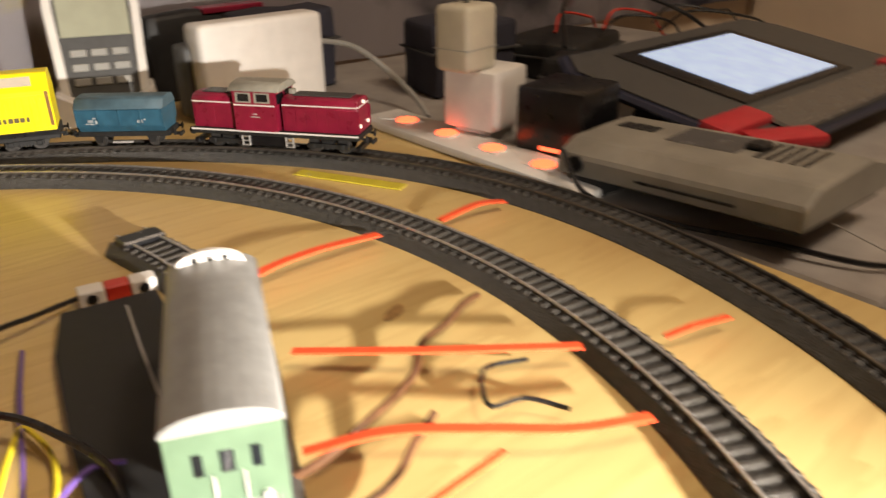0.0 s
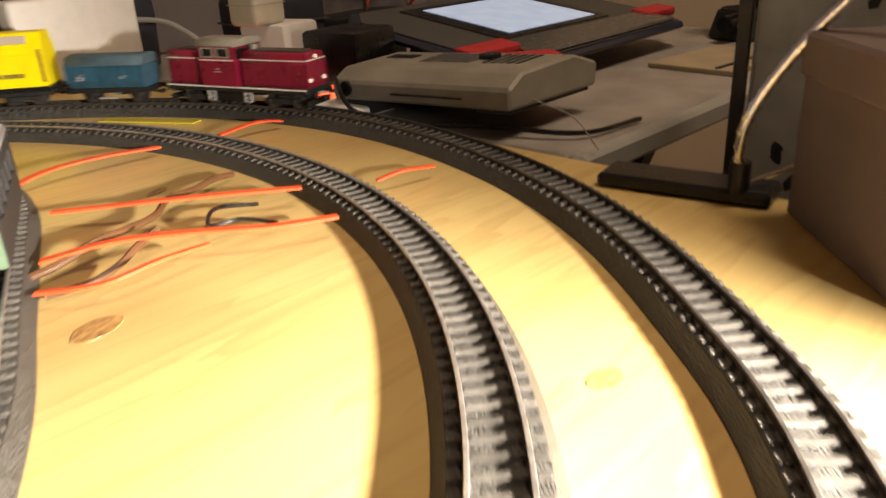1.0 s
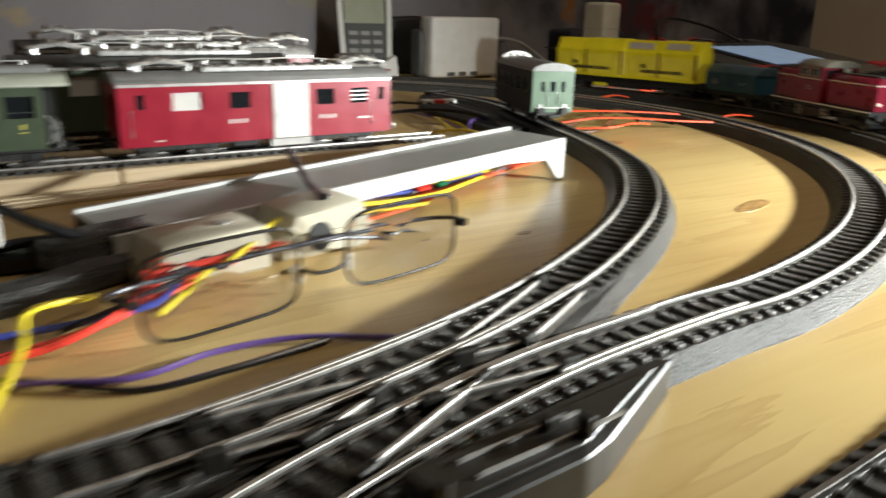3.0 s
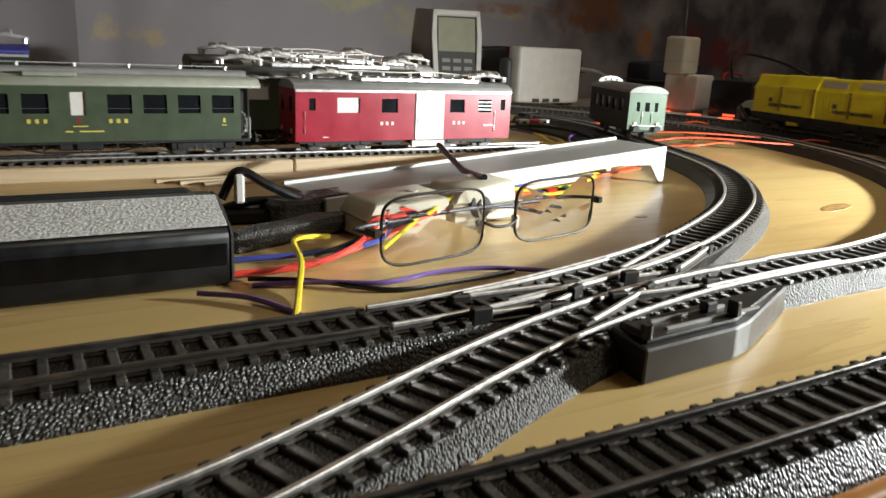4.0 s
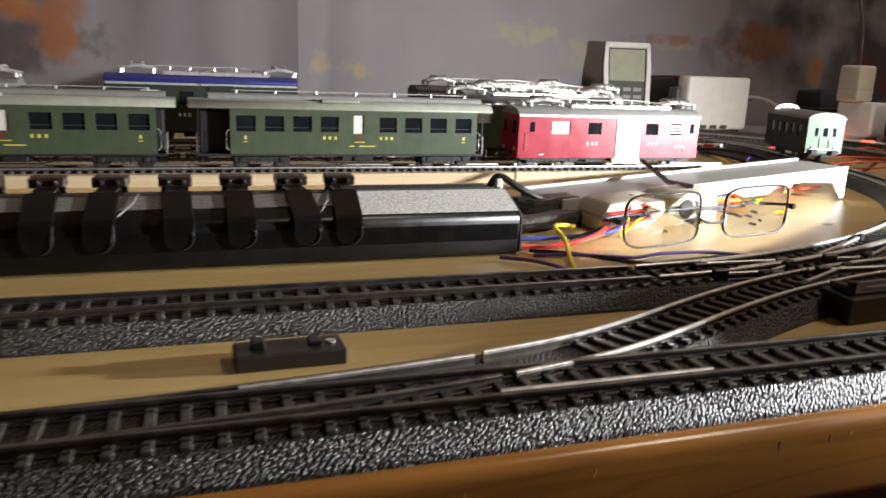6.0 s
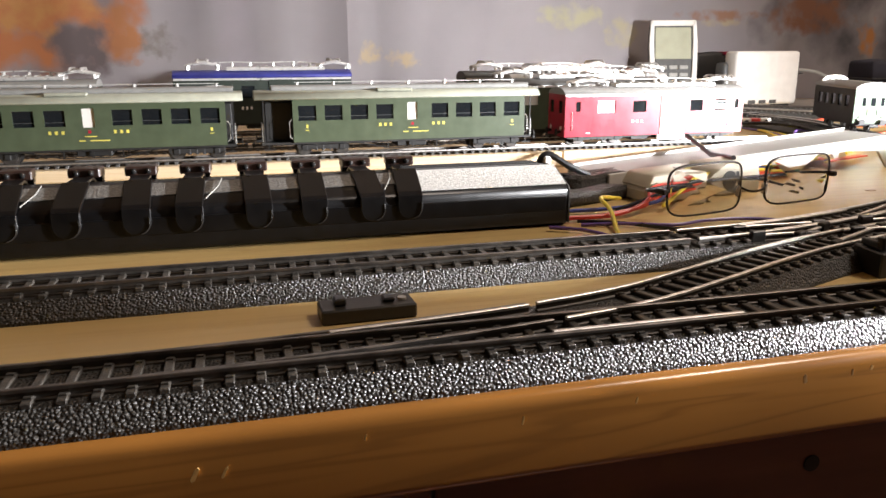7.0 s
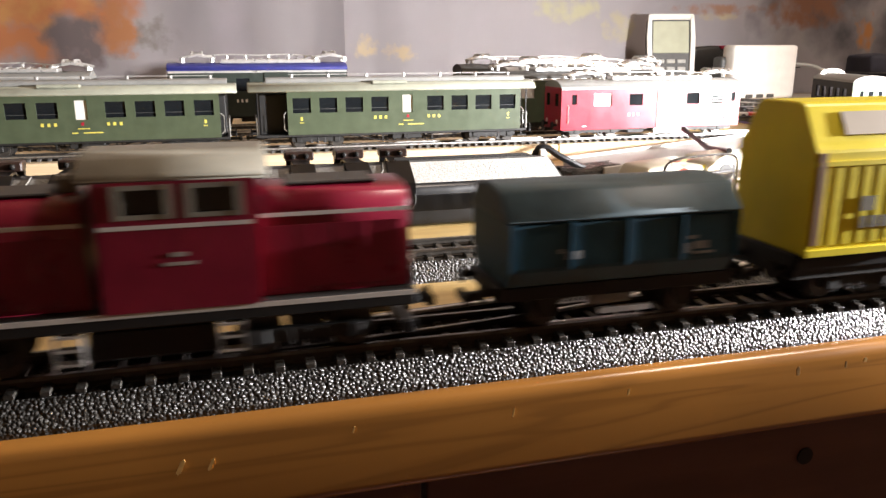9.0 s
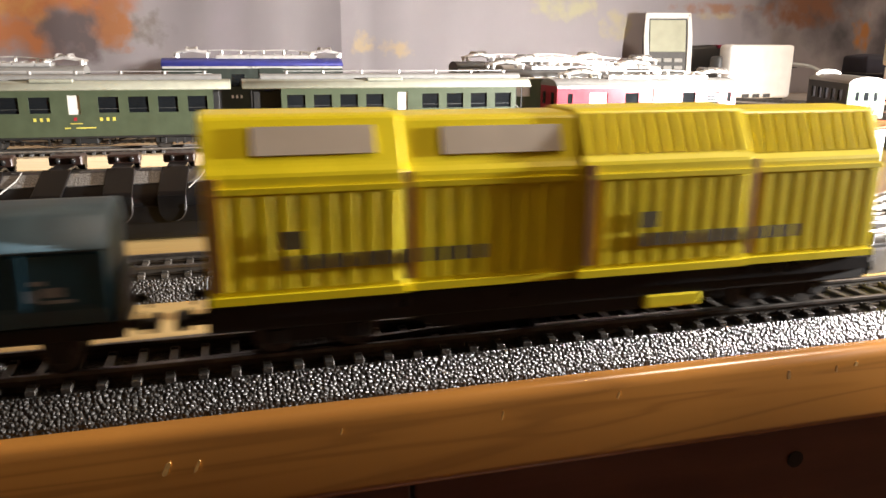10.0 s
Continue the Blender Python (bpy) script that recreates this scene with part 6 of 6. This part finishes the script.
def tablet():
    t = thing("rugged_tablet", pose(.775, .385, .0345, 9, 0, 3), "dark rugged tablet computer with a lit screen and red corner pads", "tablet")
    out = [(-.178, -.070), (-.155, -.100), (.155, -.100), (.182, -.065), (.182, .085), (.160, .118), (-.150, .118), (-.178, .085)]
    part("shell", prism(out, .001, .0085, axis="z", bevel=.003), NAVY, t, "dark navy shell")
    part("face", prism([(a * .95, b * .95) for a, b in out], .0085, .0100, axis="z", bevel=.001), GREY_DARK, t, "dark grey face")
    part("screen_frame", box(-.105, .090, -.040, .092, .0098, .0116, .001), BLACK, t, "black screen frame")
    part("screen", box(-.082, .075, -.030, .080, .0115, .0122), SCREEN, t, "lit pale blue screen")
    part("hand_grip", prism([(-.13, -.094), (.14, -.094), (.13, -.052), (-.12, -.052)], .0098, .0140, axis="z", bevel=.002), GRIP, t, "brushed grey hand grip")
    for x, y in ((-.150, -.058), (.160, -.058)):
        part("corner_pad", box(x - .036, x + .030, y - .014, y + .012, .006, .0165, .004, segments=2), RED_PAD, t, "red rubber corner pad", True)
    pad = part("corner_pad", box(-.034, .034, -.011, .011, .004, .0150, .004, segments=2), RED_PAD, t, "red rubber corner pad", True)
    pad.matrix_basis = pose(-.142, -.092, 0, 0, 0, -20)
    for x in (-.155, .15):
        part("rubber_foot", box(x - .01, x + .01, -.02, .02, -.012, .0015), BLACK_MATT, t)
    return t


tablet()


def gooseneck_lamp():
    t = thing("gooseneck_lamp", pose(0, 0, 0), "chrome gooseneck desk lamp on a black base shining over the tracks", "desk lamp")
    base = part("base", box(-.045, .045, -.014, .014, 0, .008, .002), BLACK, t, "long black base")
    base.matrix_basis = pose(.482, .060, 0, 0, 0, 100)
    neck = spline([(.478, .030, .008), (.475, .029, .04), (.478, .008, .08), (.476, -.05, .14), (.455, -.14, .205), (.41, -.21, .215), (.355, -.248, .168), (.322, -.259, .124)], .0035)
    part("collar", cyl(.478, .030, .006, .022, .0052, 16), BLACK, t, smooth=True)
    n = part("gooseneck", tube(neck, .0026, 10), CHROME, t, "ribbed chrome gooseneck", True)
    bm = None
    for k in range(2, len(neck) - 3):
        if k % 2 == 0:
            a, b = Vector(neck[k]), Vector(neck[k + 1])
            bm = tube([a, a + (b - a) * 0.5], .0033, 10, bm)
    rings = part("rib_coil", bm, CHROME, n, "ribs of the gooseneck", True)
    rings["kind"] = "stuff"
    head = look(LAMP_HEAD, LAMP_AIM)
    bm = bmesh.new()
    for (r0, z0), (r1, z1) in (((.022, -.006), (.018, .016)), ((.018, .016), (.008, .026))):
        bmesh.ops.create_cone(bm, cap_ends=False, segments=24, radius1=r0, radius2=r1, depth=z1 - z0, matrix=Matrix.Translation((0, 0, (z0 + z1) / 2)))
    bmesh.ops.create_circle(bm, cap_ends=True, segments=24, radius=.008, matrix=Matrix.Translation((0, 0, .026)))
    bmesh.ops.solidify(bm, geom=bm.faces[:], thickness=.001)
    sh = part("shade", bm, BLACK, t, "small black reflector shade", True)
    sh.matrix_basis = head @ Matrix.Translation((0, 0, .004))
    part("stay_rod", tube([(.480, .028, .010), (.515, .000, .022)], .0013, 8), CHROME, t, "thin chrome rod", True)
    return t


gooseneck_lamp()


def brown_box():
    t = thing("brown_carton", pose(.478, .006, 0, 0, 0, 221.5), "dark brown carton standing at the table edge", "carton")
    part("carton", box(0, .105, 0, .16, 0, .082, .0015), CARTON, t, "dark brown cardboard")
    part("lid_rim", box(-.002, .107, -.002, .162, .066, .086, .002), CARTON, t, "overlapping lid")
    return t


brown_box()


def frame_stand():
    """A grey bag with a dark leaf print, hung at the end of the table on a metal post."""
    t = thing("printed_bag", pose(.642, .026, FLOOR_Z, 0, 0, -70), "grey cloth bag with a dark leaf print standing behind the lamp", "bag")
    top = .20 - FLOOR_Z
    bm = box(-.065, .075, -.012, .012, 0, top, .008, segments=2)
    part("cloth", bm, FLORAL_CLOTH, t, "grey cloth", True)
    rng = random.Random(11)
    for k in range(34):
        bm = bmesh.new()
        L, w = rng.uniform(.009, .017), rng.uniform(.0035, .006)
        v = [bm.verts.new(p) for p in ((0, 0, 0), (L * .3, 0, w), (L * .75, 0, w * .6), (L, 0, 0), (L * .75, 0, -w * .6), (L * .3, 0, -w))]
        bm.faces.new(v)
        leaf = part("leaf_print", bm, LEAF_PRINT, t, "dark printed leaf")
        leaf.matrix_basis = pose(rng.uniform(-.052, .052), -.0124, top - rng.uniform(.012, .26), 0, rng.uniform(0, 360), 0)
    part("post", box(-.076, -.067, -.006, .006, 0, top + .01, .001), GREY_DARK, t, "dark metal post")
    return t


frame_stand()
for x, y, sx, sy, h, turn, m, nm, lb, ct in ((.50, .785, .11, .05, .085, 5, NAVY_CLOTH, "fabric_case", "dark navy fabric case behind the white interface box", "case"),
                                             (.645, .66, .10, .07, .075, -10, NAVY_CLOTH, "fabric_case", "dark navy fabric case against the backdrop", "case"),
                                             (.43, .82, .13, .02, .088, 4, BLACK_MATT, "dark_folder", "dark folder with a red edge against the backdrop", "folder"),
                                             (.80, .66, .14, .10, .04, 18, BLACK_MATT, "black_bag", "black soft bag lying behind the tablet", "bag"),
                                             (.70, .545, .07, .05, .045, 30, BLACK_MATT, "black_bag", "small black pouch beside the tablet", "bag")):
    t = thing(nm, pose(x, y, 0, 0, 0, turn), lb, ct)
    bm = box(-sx / 2, sx / 2, -sy / 2, sy / 2, 0, h, .006, segments=2)
    bmesh.ops.subdivide_edges(bm, edges=bm.edges[:], cuts=2, use_grid_fill=True)
    for v in bm.verts:
        if v.co.z > .003:
            v.co += Vector((noise.noise(v.co * 25), noise.noise(v.co * 25 + Vector((7, 0, 0))), noise.noise(v.co * 25 + Vector((0, 9, 0))))) * .004
    part("body", bm, m, t, smooth=True)
    if nm == "dark_folder":
        part("red_edge", box(-sx / 2 + .06, sx / 2, -sy / 2 - .003, sy / 2 + .001, h - .004, h + .002, .001), DARK_RED, t, "red edge")
    else:
        part("zip", box(-sx / 2 - .003, sx / 2 + .003, -sy / 2 - .003, sy / 2 + .003, h * .6, h * .6 + .002), GREY_DARK, t)
def camera_mount():
    t = thing("camera_mount", pose(1.035, .262, -.0002), "black camera mount with a round head on the folding table", "camera mount")
    part("foot", cyl(0, 0, 0, .034, .046, 28, r2=.036, bevel=.003), BLACK_MATT, t, smooth=True)
    part("neck", cyl(.006, 0, .032, .058, .016, 20), BLACK, t, smooth=True)
    part("head", cyl(.010, 0, .056, .112, .037, 28, bevel=.004), BLACK_MATT, t, "round black head", smooth=True)
    part("clamp_arm", cyl(.0, .022, -.07, -.02, .009, 16, axis="x", bevel=.001), BLACK, t, "short clamping arm", smooth=True)
    return t


camera_mount()
wire("grey_cable", [(.505, .72, .06), (.53, .69, .055), (.55, .65, .03), (.545, .60, .012), (.54, .58, .003)], .0028, GREY, "thick grey cable from the interface box")
for k, (x, y, dx, dy) in enumerate(((.80, .60, .13, -.02), (.84, .63, .12, .01), (.88, .58, .15, -.05), (.78, .65, .10, .03), (.92, .62, .12, -.03))):
    wire("test_lead", [(x, y, .045), (x + dx * .3, y + dy * .3 + .01, .062), (x + dx * .7, y + dy * .7 - .01, .055), (x + dx, y + dy, .03 + .005 * k), (x + dx * 1.3, y + dy * 1.3, .002)], .0016, RED_WIRE if k % 2 else BLACK, "red test lead over the black bag" if k % 2 else "black test lead over the black bag")
wire("black_wire", [(.70, .56, .05), (.74, .60, .085), (.80, .62, .095), (.88, .60, .08), (.93, .56, .05), (.96, .53, .003)], .0024, BLACK, "black cable arching behind the tablet")


# ---- motion ----
S_OUTER = along(C_OUTER)
S0 = float(S_OUTER[np.argmin(np.hypot(C_OUTER[:, 0] + .3, C_OUTER[:, 1] + .2145))])
SPEED, HOOD_FRONT = 0.1640, 1.5185


def on_outer(a, half):
    """The pose of a wagon whose centre is a metres along the outer loop and whose axles stand half a wheelbase away."""
    p = [Vector((float(np.interp(S0 + b, S_OUTER, C_OUTER[:, 0])), float(np.interp(S0 + b, S_OUTER, C_OUTER[:, 1])))) for b in (a - half, a + half)]
    mid, d = (p[0] + p[1]) / 2, p[0] - p[1]
    return pose(mid.x, mid.y, RAIL_TOP, 0, 0, math.degrees(math.atan2(d.y, d.x)))


def lag(t):
    """The train starts a little behind its even speed and catches up."""
    return float(np.interp(t, (0, 1, 2, 3.2, 4.6, 7.4), (.008, .017, .023, .023, .019, 0)))


def motions():
    for ob, centre, half in ((yellow, HOOD_FRONT + .093, .070), (blue, HOOD_FRONT - .0595, .0212), (loco, HOOD_FRONT - .1890, .042)):
        walk(ob, [(t / 4, on_outer(centre - SPEED * t / 4 + lag(t / 4), half)) for t in range(0, 41)])


motions()
